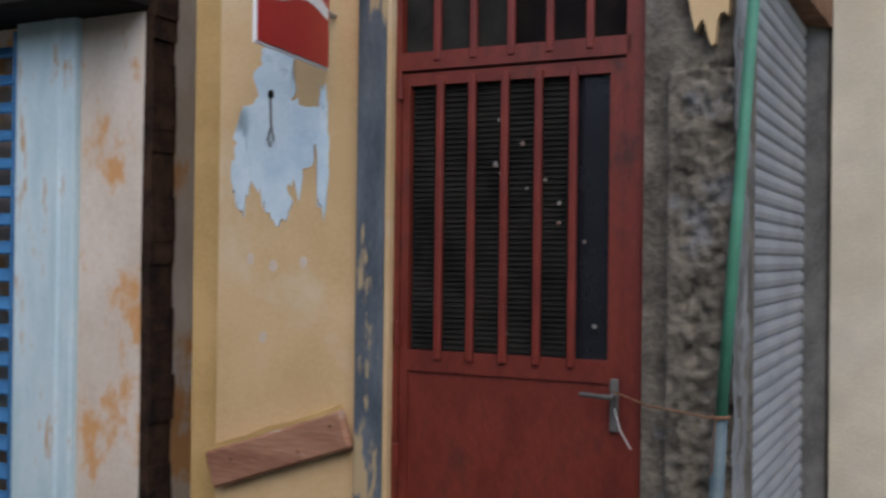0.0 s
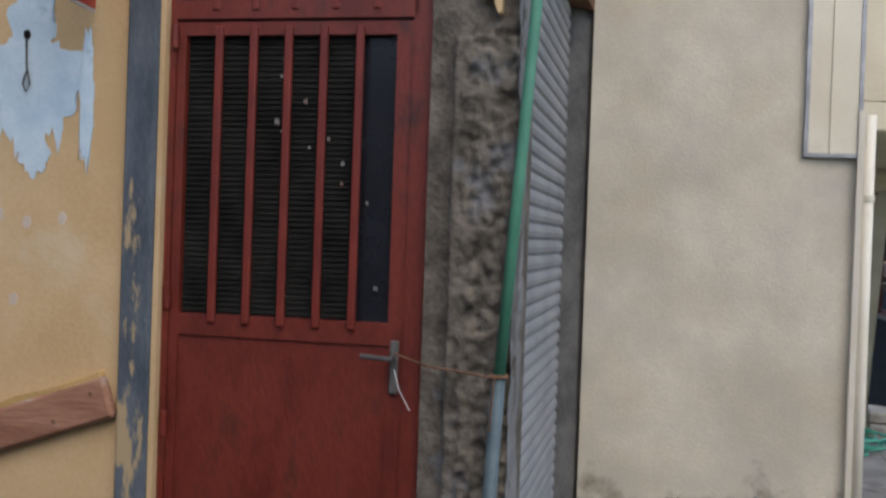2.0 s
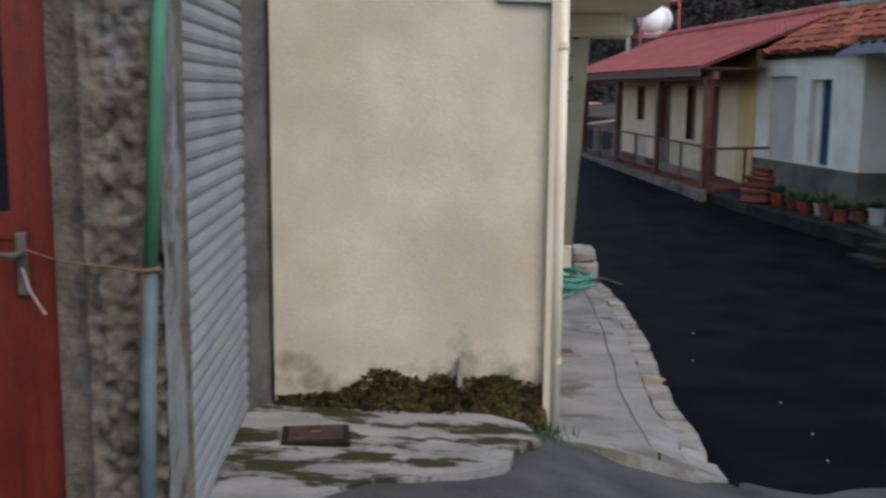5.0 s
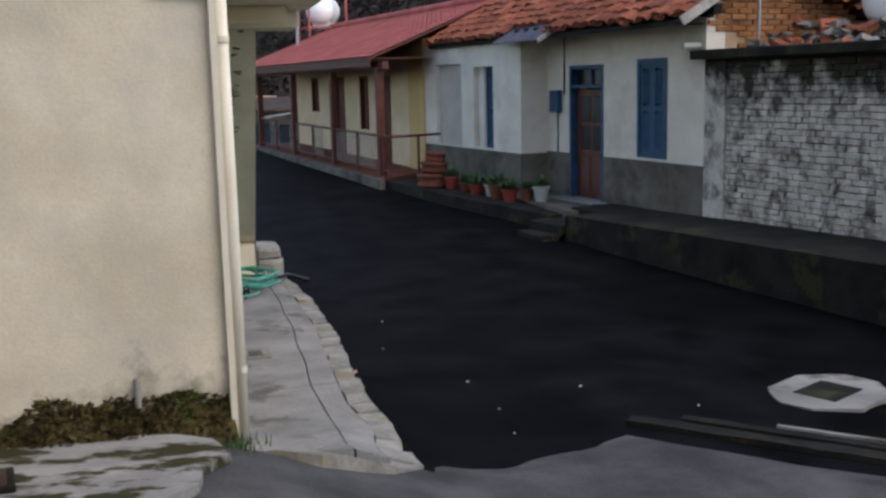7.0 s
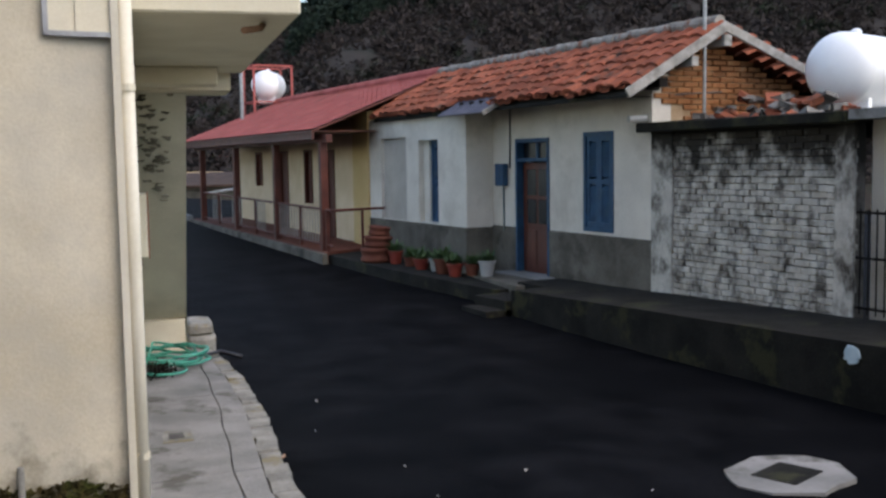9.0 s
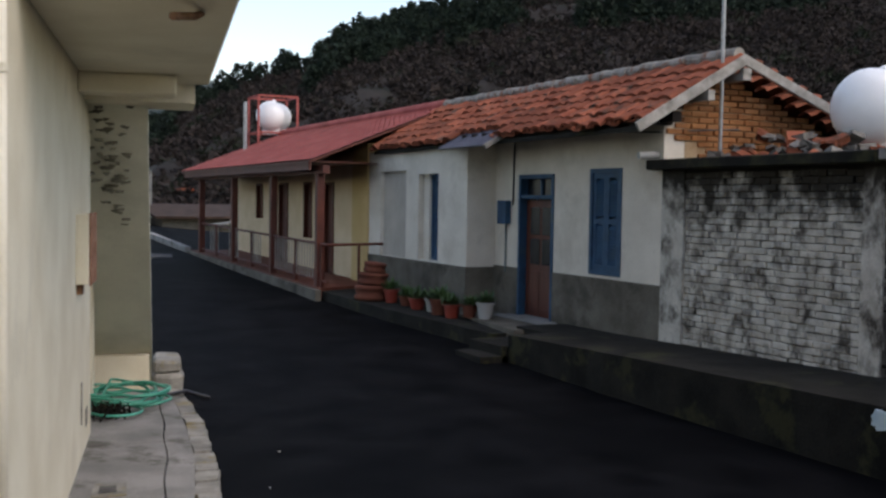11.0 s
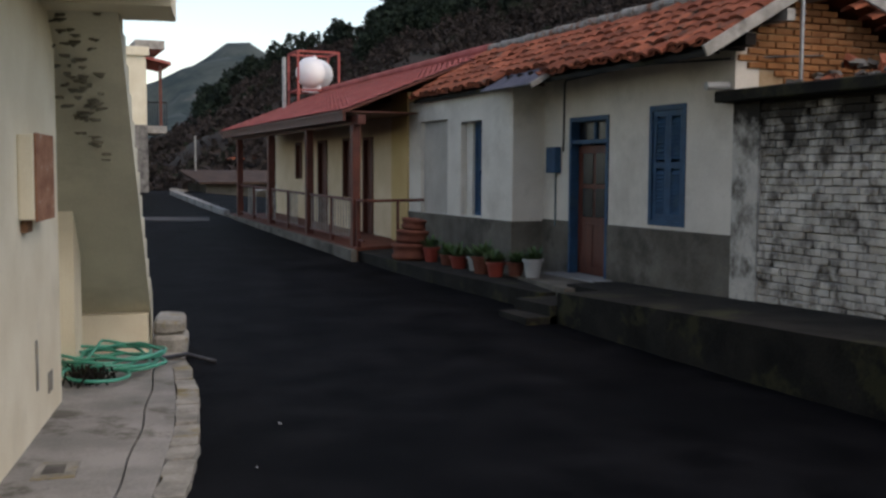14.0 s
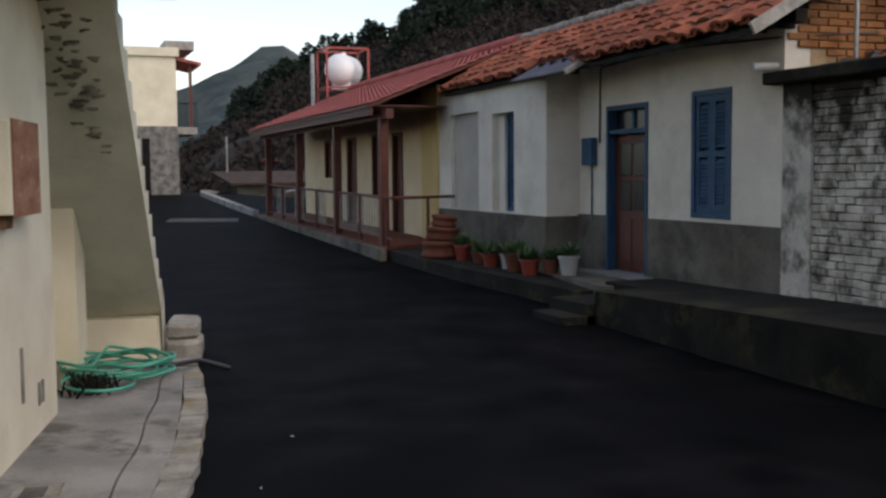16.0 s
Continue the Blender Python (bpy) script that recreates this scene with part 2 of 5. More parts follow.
# pale blue of distance haze is mixed into this hill's colour
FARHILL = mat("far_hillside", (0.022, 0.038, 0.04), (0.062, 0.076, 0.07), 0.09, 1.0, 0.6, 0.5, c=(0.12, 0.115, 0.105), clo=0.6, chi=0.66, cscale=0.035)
DARKEDGE = mat("dark_brown_edge", (0.012, 0.007, 0.005), (0.05, 0.025, 0.014), 9, 0.95, 0.6)
RUBBLE = mat("rubble_stone", (0.07, 0.066, 0.062), (0.19, 0.18, 0.165), 5, 0.95, 0.6, 30, vary=0.3)


# ---- mesh helpers ----
def part(name, bm, material, parent=None, label="", smooth=False):
    me = bpy.data.meshes.new(name)
    bmesh.ops.recalc_face_normals(bm, faces=bm.faces)
    bm.to_mesh(me)
    bm.free()
    me.materials.append(material)
    if smooth:
        for p in me.polygons:
            p.use_smooth = True
    ob = new(name, me)
    if parent:
        ob.parent = parent
        ob.matrix_parent_inverse = parent.matrix_world.inverted()
    if label:
        ob["label"] = label
    return ob


def thing(name, label, category, at=(0, 0, 0), group="", kind=""):
    e = new(name)
    e.matrix_world = Matrix.Translation(at)
    return tagged(e, label, category, group, kind)


def box(x0, x1, y0, y1, z0, z1, bm=None, m=None, bevel=0.0):
    b = bmesh.new()
    bmesh.ops.create_cube(b, size=1)
    bmesh.ops.transform(b, matrix=Matrix.LocRotScale(((x0 + x1) / 2, (y0 + y1) / 2, (z0 + z1) / 2), None, (abs(x1 - x0), abs(y1 - y0), abs(z1 - z0))), verts=b.verts)
    if bevel:
        bmesh.ops.bevel(b, geom=b.edges[:], offset=bevel, segments=1, affect="EDGES")
    if m is not None:
        bmesh.ops.transform(b, matrix=m, verts=b.verts)
    if bm is None:
        return b
    join(bm, b)
    return bm


def join(bm, b):
    vs = [bm.verts.new(v.co) for v in b.verts]
    b.verts.index_update()
    for f in b.faces:
        bm.faces.new([vs[v.index] for v in f.verts])
    b.free()


def tube(points, r, sides=8, bm=None, cap=True):
    bm = bm or bmesh.new()
    pts = [Vector(p) for p in points]
    rings = []
    for i, p in enumerate(pts):
        d = (pts[min(i + 1, len(pts) - 1)] - pts[max(i - 1, 0)]).normalized()
        a = d.cross(Vector((0, 0, 1)) if abs(d.z) < 0.9 else Vector((1, 0, 0))).normalized()
        b = d.cross(a)
        rr = r[i] if isinstance(r, (list, tuple)) else r
        rings.append([bm.verts.new(p + rr * (math.cos(k * math.tau / sides) * a + math.sin(k * math.tau / sides) * b)) for k in range(sides)])
    for r0, r1 in zip(rings, rings[1:]):
        for k in range(sides):
            bm.faces.new((r0[k], r0[(k + 1) % sides], r1[(k + 1) % sides], r1[k]))
    if cap:
        bm.faces.new(rings[0][::-1])
        bm.faces.new(rings[-1])
    return bm


def lathe(profile, sides=20, m=None):
    bm = bmesh.new()
    rings = [[bm.verts.new((r * math.cos(k * math.tau / sides), r * math.sin(k * math.tau / sides), z)) for k in range(sides)] for r, z in profile]
    for r0, r1 in zip(rings, rings[1:]):
        for k in range(sides):
            bm.faces.new((r0[k], r0[(k + 1) % sides], r1[(k + 1) % sides], r1[k]))
    bm.faces.new(rings[0][::-1])
    bm.faces.new(rings[-1])
    if m is not None:
        bmesh.ops.transform(bm, matrix=m, verts=bm.verts)
    return bm


def prism(outline, z0, z1, m=None, bm=None):
    """An upright slab over a plan outline; z0 and z1 may be functions of x, y."""
    b = bmesh.new()
    f0 = z0 if callable(z0) else (lambda x, y: z0)
    f1 = z1 if callable(z1) else (lambda x, y: z1)
    lo = [b.verts.new((x, y, f0(x, y))) for x, y in outline]
    hi = [b.verts.new((x, y, f1(x, y))) for x, y in outline]
    b.faces.new(lo[::-1])
    b.faces.new(hi)
    n = len(outline)
    for i in range(n):
        b.faces.new((lo[i], lo[(i + 1) % n], hi[(i + 1) % n], hi[i]))
    if m is not None:
        bmesh.ops.transform(b, matrix=m, verts=b.verts)
    if bm is None:
        return b
    join(bm, b)
    return bm


def blob(cx, cz, rx, rz, y0, y1, seed, n=44, ragged=0.25, drip=0.0):
    """A ragged-edged flake standing in the x-z plane."""
    b = bmesh.new()
    pts = []
    for k in range(n):
        a = k * math.tau / n
        q = 1 + ragged * noise.noise((3 * math.cos(a) + seed, 3 * math.sin(a), seed)) + ragged * 0.6 * noise.noise((9 * math.cos(a) + seed, 9 * math.sin(a), 2))
        z = cz + rz * q * math.sin(a)
        if drip and math.sin(a) < -0.2:
            z -= drip * max(0, noise.noise((cx + 9 * math.cos(a), seed, 4)))
        pts.append((cx + rx * q * math.cos(a), z))
    front = [b.verts.new((x, y0, z)) for x, z in pts]
    back = [b.verts.new((x, y1, z)) for x, z in pts]
    b.faces.new(front)
    b.faces.new(back[::-1])
    for k in range(n):
        b.faces.new((front[k], back[k], back[(k + 1) % n], front[(k + 1) % n]))
    bmesh.ops.triangulate(b, faces=[f for f in b.faces if len(f.verts) > 4])
    return b


def sheet(xs, ys, height, keep=None, thick=0.0):
    bm = bmesh.new()
    grid = {}
    for i, x in enumerate(xs):
        for j, y in enumerate(ys):
            grid[i, j] = bm.verts.new((x, y, height(x, y)))
    for i in range(len(xs) - 1):
        for j in range(len(ys) - 1):
            if keep is None or keep((xs[i] + xs[i + 1]) / 2, (ys[j] + ys[j + 1]) / 2):
                bm.faces.new((grid[i, j], grid[i + 1, j], grid[i + 1, j + 1], grid[i, j + 1]))
    for v in [v for v in bm.verts if not v.link_faces]:
        bm.verts.remove(v)
    return bm


def lerp(x, table):
    if x <= table[0][0]:
        return table[0][1]
    for (a, p), (b, q) in zip(table, table[1:]):
        if x <= b:
            return p + (q - p) * (x - a) / (b - a)
    return table[-1][1]


def span(a, b, n):
    return [a + (b - a) * k / n for k in range(n + 1)]


# ---- ground ----
ACROSS = [(-1, 0.0), (0.2, -0.03), (1.1, -0.14), (1.7, -0.36), (2.2, -0.52), (3.3, -0.6), (5.5, -0.69), (7.5, -0.73)]
ALONG = [(10, -0.7), (12, -0.66), (14, -0.6), (17, -0.49), (20, -0.38), (25, -0.25), (32, -0.02), (38, 0.24), (42, 0.3), (46, 0.2), (55, -0.6), (70, -2), (400, -6)]


def edge_x(y):
    return lerp(y, [(5.5, 2.1), (5.9, 2.24), (6.5, 2.28), (7.5, 2.5), (8.95, 2.82), (10.1, 3.0), (11.2, 3.14), (12.3, 3.2), (14, 3.3)])


def pave_z(x, y):
    z = lerp(y, [(5.1, -0.14), (5.5, -0.32), (6.0, -0.43), (7.5, -0.52), (12.5, -0.57)]) - 0.03 * max(0, x - 2.2)
    k = min(1, max(0, (x - 1.25) / 0.8)) * min(1, max(0, 6.6 - y))
    return z * (1 - k) + (lerp(x, ACROSS) + 0.045) * k


def ground_z(x, y):
    k = min(1, max(0, (y - 6) / 7))
    k = k * k * (3 - 2 * k)
    z = (1 - k) * lerp(x, ACROSS) + k * lerp(y, ALONG)
    if 5.2 < y < 14.5 and x < edge_x(y) - 0.1:
        z = min(z, pave_z(x, y) - 0.1)
    if y > 20 and x > 8:
        z -= min(3.0, 0.12 * (x - 8)) * min(1, (y - 20) / 30)
    return z


xs = [-900, -300, -100, -40, -20, -12, -8] + span(-5, 12, 68) + [14, 17, 21, 26, 34, 50, 80, 160, 400, 900]
ys = [-900, -300, -100, -40, -20, -12] + span(-8, 30, 110) + span(31, 60, 29) + [65, 72, 80, 100, 150, 300, 900]
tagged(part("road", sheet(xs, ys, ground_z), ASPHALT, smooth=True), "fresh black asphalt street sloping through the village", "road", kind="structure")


def apron_edge(x):
    y = lerp(x, [(-0.6, 5.4), (1.9, 5.62), (2.6, 5.5), (3.2, 5.62), (3.6, 5.75), (4.2, 4.95), (5.0, 4.05), (6.5, 3.1), (8.6, 2.2)])
    return y + 0.1 * noise.noise((x * 2.1, 3, 0)) + 0.04 * noise.noise((x * 8, 5, 0))


def apron():
    bm = bmesh.new()
    cols = span(-0.6, 8.6, 92)
    rows = span(0, 1, 24)
    g = [[bm.verts.new((x, -6 + (apron_edge(x) + 6) * v, ground_z(x, -6 + (apron_edge(x) + 6) * v) + (0.03 if v < 1 else -0.02))) for v in rows] for x in cols]
    for a, b in zip(g, g[1:]):
        for j in range(len(rows) - 1):
            bm.faces.new((a[j], b[j], b[j + 1], a[j + 1]))
    return bm


tagged(part("apron", apron(), OLD_ASPHALT, smooth=True), "worn grey old asphalt apron before the fresh street", "road", kind="structure")

# broken concrete slab before the pale wall, with an iron cover
SLAB = [(-0.5, 3.6), (-0.1, 4.0), (0.25, 4.25), (0.62, 4.38), (0.83, 4.5), (0.9, 4.72), (1.03, 4.86), (1.0, 5.05), (0.86, 5.16), (-0.5, 5.3)]


def ragged(outline, step=0.12, amp=0.025, seed=0):
    out = []
    for (x0, y0), (x1, y1) in zip(outline, outline[1:] + outline[:1]):
        d = math.hypot(x1 - x0, y1 - y0)
        n = max(1, int(d / step))
        for k in range(n):
            x, y = x0 + (x1 - x0) * k / n, y0 + (y1 - y0) * k / n
            out.append((x + amp * noise.noise((x * 4, y * 4, seed)), y + amp * noise.noise((x * 4, y * 4, seed + 7))))
    return out


slab = tagged(part("concrete_slab", prism(ragged(SLAB), -0.4, lambda x, y: 0.055 - 0.07 * max(0, x + 0.4) + 0.012 * noise.noise((x * 3, y * 3, 1))), SLABCON), "broken pale concrete slab with moss in its cracks", "slab", kind="structure")
cover = thing("manhole_cover", "small rusty square iron cover set in concrete", "cover", (0.0, 4.75, 0))
part("frame", box(-0.15, 0.15, 4.62, 4.86, -0.06, 0.042, bevel=0.006), DARKCON, cover)
part("lid", box(-0.12, 0.12, 4.65, 4.83, -0.02, 0.05, bevel=0.005), MANLID, cover)
part("grip", box(-0.02, 0.02, 4.735, 4.745, 0.03, 0.056, bevel=0.002), RUST, cover)
rng = random.Random(4)
bm = bmesh.new()
cols = []
for k in range(120):
    x = -0.22 + 1.36 * k / 119
    wy = 5.2 + 0.0526 * (x + 0.2)
    gz = 0.02 - 0.07 * max(0, x + 0.4)
    top = lerp(x, [(-0.2, 0.05), (0.1, 0.07), (0.3, 0.17), (0.6, 0.16), (1.1, 0.17)]) + 0.03 * noise.noise((x * 4, 0, 0)) + 0.02 * noise.noise((x * 16, 3, 0))
    col = []
    for q in range(9):
        f = q / 8
        out = (1 - f) ** 1.6 * (0.13 + 0.05 * noise.noise((x * 4, 1, 1)))
        w = 0.014 * noise.noise((x * 22, f * 9, 2)) + 0.01 * noise.noise((x * 55, f * 20, 4))
        col.append(bm.verts.new((x, wy - 0.004 - out - abs(w) * (1 - f * 0.8), gz - 0.02 + top * f)))
    cols.append(col)
for a, b in zip(cols, cols[1:]):
    for q in range(8):
        bm.faces.new((a[q], b[q], b[q + 1], a[q + 1]))
for k in range(2600):
    x = rng.uniform(-0.2, 1.12)
    top = lerp(x, [(-0.2, 0.07), (0.1, 0.1), (0.3, 0.19), (0.6, 0.18), (1.1, 0.17)]) * (1 + 0.22 * noise.noise((x * 5, 2, 0)))
    f = rng.random() ** 0.8 * 1.25
    p = Vector((x, 5.2 + 0.0526 * (x + 0.2) - max(0, 1 - f) ** 1.6 * 0.15 - 0.006, -0.07 * max(0, x + 0.4) + top * f))
    q = [bm.verts.new(p + Vector((rng.gauss(0, 0.011), rng.gauss(-0.004, 0.006), rng.gauss(0, 0.009)))) for _ in range(4)]
    for tri in ((0, 1, 2), (0, 2, 3), (0, 1, 3)):
        bm.faces.new([q[c] for c in tri])
tagged(part("moss_bank", bm, MOSS, smooth=True), "dark brown and green moss along the wall foot", "moss", kind="stuff")
bm = bmesh.new()
for k in range(160):
    x, y = 1.0 + rng.gauss(0.08, 0.07), 5.1 + rng.gauss(0, 0.06)
    a, h = rng.uniform(0, 6.3), rng.uniform(0.03, 0.08)
    d = Vector((math.cos(a), math.sin(a), 0))
    z = -0.13
    p = [bm.verts.new((x, y, z)), bm.verts.new((x + 0.01 * d.y, y - 0.01 * d.x, z)), bm.verts.new((x + 0.02 * d.x, y + 0.02 * d.y, z + h))]
    bm.faces.new(p)
tagged(part("grass_tuft", bm, LEAFGREEN), "small green weeds at the wall corner", "weeds", kind="stuff")

# pavement along the pale building
PAVE = [(1.1, 5.22), (1.5, 5.12), (1.85, 5.2), (2.12, 5.5), (2.24, 5.9), (2.28, 6.5), (2.5, 7.5), (2.82, 8.95), (3.0, 10.1), (3.14, 11.2), (3.2, 12.3), (3.3, 14.0), (2.2, 14.0), (2.0, 10.2)]


pavement = thing("pavement", "pale cracked concrete pavement with a rough stone edge", "pavement", kind="structure")


def strip(outline, z, name, material, parent):
    bm = bmesh.new()
    join(bm, prism(outline, lambda x, y: pave_z(x, y) - 0.5, z))
    return part(name, bm, material, parent)


def wall_x(y):
    return 1.13 + 0.194 * (y - 5.27)


bays = [5.25, 7.15, 9.6, 12.0, 14.0]
for y0, y1 in zip(bays, bays[1:]):
    n = 10
    mid = [(max(wall_x(y), 1.1) - 0.1, y) for y in span(y0 + 0.006, y1 - 0.006, n)]
    inner = [((wall_x(y) + edge_x(y)) / 2 + 0.12 + 0.01 * math.sin(5 * y), y) for y in span(y0 + 0.006, y1 - 0.006, n)]
    strip(mid + inner[::-1], pave_z, "paving_slab", CONCRETE, pavement)
    inner2 = [(x + 0.012, y) for x, y in inner]
    outer = [(edge_x(y) - 0.16, y) for y in span(y0 + 0.006, y1 - 0.006, n)]
    strip(inner2 + outer[::-1], lambda x, y: pave_z(x, y) - 0.004, "paving_slab", CONCRETE, pavement)
y = 5.3
rng = random.Random(8)
while y < 12.2:
    l = rng.uniform(0.18, 0.42)
    pts = ragged([(edge_x(y) - 0.155, y), (edge_x(y + l) - 0.155, y + l - 0.012), (edge_x(y + l) + rng.uniform(-0.012, 0.012), y + l - 0.008), (edge_x(y) + rng.uniform(-0.012, 0.012), y + 0.01)], 0.06, 0.02, y)
    dz = rng.uniform(-0.016, 0.003)
    part("kerb_stone", prism(pts, -1.1, lambda x, y: pave_z(x, y) + dz), STONE, pavement)
    y += l
strip(ragged([(1.05, 5.2), (1.5, 5.0), (1.9, 5.1), (2.16, 5.36), (2.2, 5.6), (1.2, 5.3)], 0.1, 0.03, 2), lambda x, y: pave_z(x, y) - 0.02, "rounded_end", STONE, pavement)

pc = thing("pavement_cover", "small square iron cover in a cement patch", "cover", (1.95, 8.3, -0.53))
part("patch", prism(ragged([(1.83, 8.12), (2.05, 8.1), (2.1, 8.4), (1.9, 8.44)], 0.06, 0.02, 9), lambda x, y: pave_z(x, y) - 0.05, lambda x, y: pave_z(x, y) + 0.008), STONE, pc)
part("lid", prism([(1.89, 8.2), (2.0, 8.19), (2.02, 8.34), (1.92, 8.36)], lambda x, y: pave_z(x, y) - 0.03, lambda x, y: pave_z(x, y) + 0.013), DARKPOST, pc)

# trench seam in the asphalt, with a pale cement edge
seam = thing("trench_seam", "rutted trench seam with a pale cement edge in the asphalt", "seam", (4.3, 5.3, -0.63), kind="structure")
for u0, u1, off, w, up, mt in ((0.0, 4.5, 0.0, 0.14, 0.035, DARKCON), (0.3, 4.5, 0.22, 0.1, 0.03, DARKCON), (0.9, 4.5, 0.34, 0.035, 0.04, CONCRETE)):
    line = [(3.7 + 0.62 * u + off * 0.75, 5.72 - 0.74 * u + off * 0.64) for u in span(u0, u1, 30)]
    rim = [(x + w * (0.75 + 0.3 * noise.noise((x * 5, y * 5, 0))), y + w * 0.6) for x, y in line]
    part("ridge", prism(line + rim[::-1], lambda x, y: ground_z(x, y) - 0.05, lambda x, y: ground_z(x, y) + up + 0.008 * noise.noise((x * 9, y * 9, 1))), mt, seam)

# street manhole in a concrete collar
mh = thing("street_manhole", "square iron manhole in a worn concrete collar", "manhole", (5.42, 5.78, -0.68))
turn = pose(5.42, 5.78, ground_z(5.42, 5.78), 0, 0, 18)
part("collar", prism(ragged([(-0.2, -0.36), (0.22, -0.38), (0.46, -0.16), (0.47, 0.12), (0.2, 0.36), (-0.22, 0.35), (-0.44, 0.12), (-0.43, -0.14)], 0.1, 0.04, 5), -0.1, 0.03, turn), CONCRETE, mh)
part("lid", box(-0.2, 0.2, -0.16, 0.16, 0, 0.036, m=turn, bevel=0.006), DARKCON, mh)

# ---- red door front, in its own frame: u along, v into the wall ----
DOOR = pose(-1.24, 3.45, 0, 0, 0, -3.1)


def dbox(u0, u1, v0, v1, z0, z1, bm=None, bevel=0.0):
    return box(u0, u1, v0, v1, z0, z1, bm, DOOR, bevel)


def placed(bm, m=DOOR):
    bmesh.ops.transform(bm, matrix=m, verts=bm.verts)
    return bm


wall_o = tagged(part("wall_ochre", dbox(-1.36, -0.66, 0, 0.5, -0.3, 6), OCHRE), "orange-ochre rendered wall with patches of old paint", "wall", kind="structure")
dbx = dbox(-0.66, 0.86, 0.12, 0.5, 3.0, 6)
part("wall_over_door", dbx, OCHRE, wall_o)
part("ochre_edge", dbox(-1.52, -1.363, 0.03, 0.5, -0.3, 6), OCHRE2, wall_o)
for i, (cx, cz, rx, rz, dr) in enumerate([(-1.06, 2.02, 0.2, 0.2, 0.3), (-1.07, 2.3, 0.09, 0.2, 0.0), (-1.05, 1.76, 0.07, 0.08, 0.0), (-0.83, 1.98, 0.03, 0.24, 0.1), (-1.24, 1.9, 0.05, 0.14, 0.1)]):
    part("paint_patch", placed(blob(cx, cz, rx, rz, -0.003 - 0.001 * i, 0.01, 3.3 * i + 1, 60, 0.35, dr)), PALEBLUE, wall_o, "pale blue patch of old paint")
for i, (cx, cz) in enumerate([(-1.19, 1.53), (-1.07, 1.5), (-0.92, 1.52), (-1.12, 1.2)]):
    part("plaster_chip", placed(blob(cx, cz, 0.018, 0.025, -0.002, 0.01, i * 5.0, 16, 0.5)), PEEL, wall_o)
# raised black flake paints the shade inside a small hole
part("nail_hole_shade", placed(blob(-1.09, 2.22, 0.014, 0.02, -0.008, 0.01, 2.0, 14, 0.4)), BLACK, wall_o)
part("hook_wire", placed(tube([(-1.09, -0.01, 2.2), (-1.085, -0.012, 2.1), (-1.07, -0.012, 2.03), (-1.085, -0.012, 2.0), (-1.1, -0.012, 2.03), (-1.085, -0.012, 2.08)], 0.004, 5)), DARKPOST, wall_o)
jamb = tagged(part("door_jamb", dbox(-0.655, -0.53, -0.035, 0.14, -0.3, 6, bevel=0.01), GREYJAMB), "grey door jamb with flaking paint", "jamb", kind="structure")
part("jamb_edge", dbox(-0.529, -0.508, -0.015, 0.14, -0.3, 6), OCHRE, jamb)

rail = thing("timber_rail", "weathered reddish timber rail nailed across the wall", "rail")
bm = bmesh.new()
box(-0.36, 0.36, -0.05, 0.0, -0.08, 0.08, bm, bevel=0.012)
for v in bm.verts:
    v.co.z += 0.008 * noise.noise(v.co * 6)
part("beam", placed(bm, DOOR @ pose(-1.02, -0.002, 0.74, 0, -19, 0)), TIMBER, rail)
bm = bmesh.new()
box(-0.36, 0.35, -0.042, 0.0, 0.078, 0.1, bm)
bmesh.ops.subdivide_edges(bm, edges=bm.edges[:], cuts=5, use_grid_fill=True)
for v in bm.verts:
    v.co.z += 0.014 * noise.noise(v.co * 17)
    v.co.y += 0.008 * noise.noise(v.co * 23)
part("mortar_strip", placed(bm, DOOR @ pose(-1.02, -0.002, 0.74, 0, -19, 0)), OCHRE2, rail, "cracked ochre mortar along the rail")
for u, z in ((-0.22, 0.02), (0.12, -0.03), (0.3, 0.03)):
    part("nail", placed(tube([(u, -0.048, z), (u, -0.058, z)], 0.008, 6), DOOR @ pose(-1.02, -0.002, 0.74, 0, -19, 0)), RUST, rail)
part("paint_patch", placed(blob(-0.92, 0.3, 0.13, 0.12, -0.003, 0.01, 21.0, 50, 0.35)), PALEBLUE, wall_o, "pale blue patch of old paint")

sign = thing("wall_sign", "red enamel sign with a white wave", "sign")
m = DOOR @ pose(-0.75, -0.35, 2.62, 0, 0, 97)
part("backplate", placed(box(-0.29, 0.29, -0.012, 0.0, -0.33, 0.3), m), SIGNWHITE, sign)
part("face", placed(box(-0.28, 0.28, -0.018, -0.012, -0.32, 0.29), m), SIGNRED, sign)
part("bracket", placed(tube([(-0.79, 0.05, 2.52), (-0.775, -0.1, 2.52), (-0.752, -0.34, 2.52)], 0.012, 6)), STEEL, sign)
bm = bmesh.new()
up, lo = [], []
for k in range(25):
    u = -0.27 + 0.54 * k / 24
    zc = -0.1 + 0.035 * math.sin(u * 11 + 0.6)
    w = 0.022 + 0.012 * math.sin(u * 8 + 1)
    up.append(bm.verts.new((u, -0.0195, zc + w)))
    lo.append(bm.verts.new((u, -0.0195, zc - w)))
for k in range(24):
    bm.faces.new((lo[k], lo[k + 1], up[k + 1], up[k]))
part("wave", placed(bm, m), SIGNWHITE, sign)

# red metal door
door = thing("door_1", "red painted metal door with barred mesh glazing, shut", "door", (-1.24, 3.5, 0), kind="structure")
bm = dbox(-0.507, -0.482, 0.02, 0.1, 0, 3.0)
dbox(0.432, 0.507, 0.02, 0.1, 0, 3.0, bm)
dbox(-0.482, 0.45, 0.02, 0.1, 2.28, 2.35, bm)
dbox(-0.482, 0.45, 0.02, 0.1, 2.93, 3.0, bm)
part("door_frame", bm, REDPAINT, door)
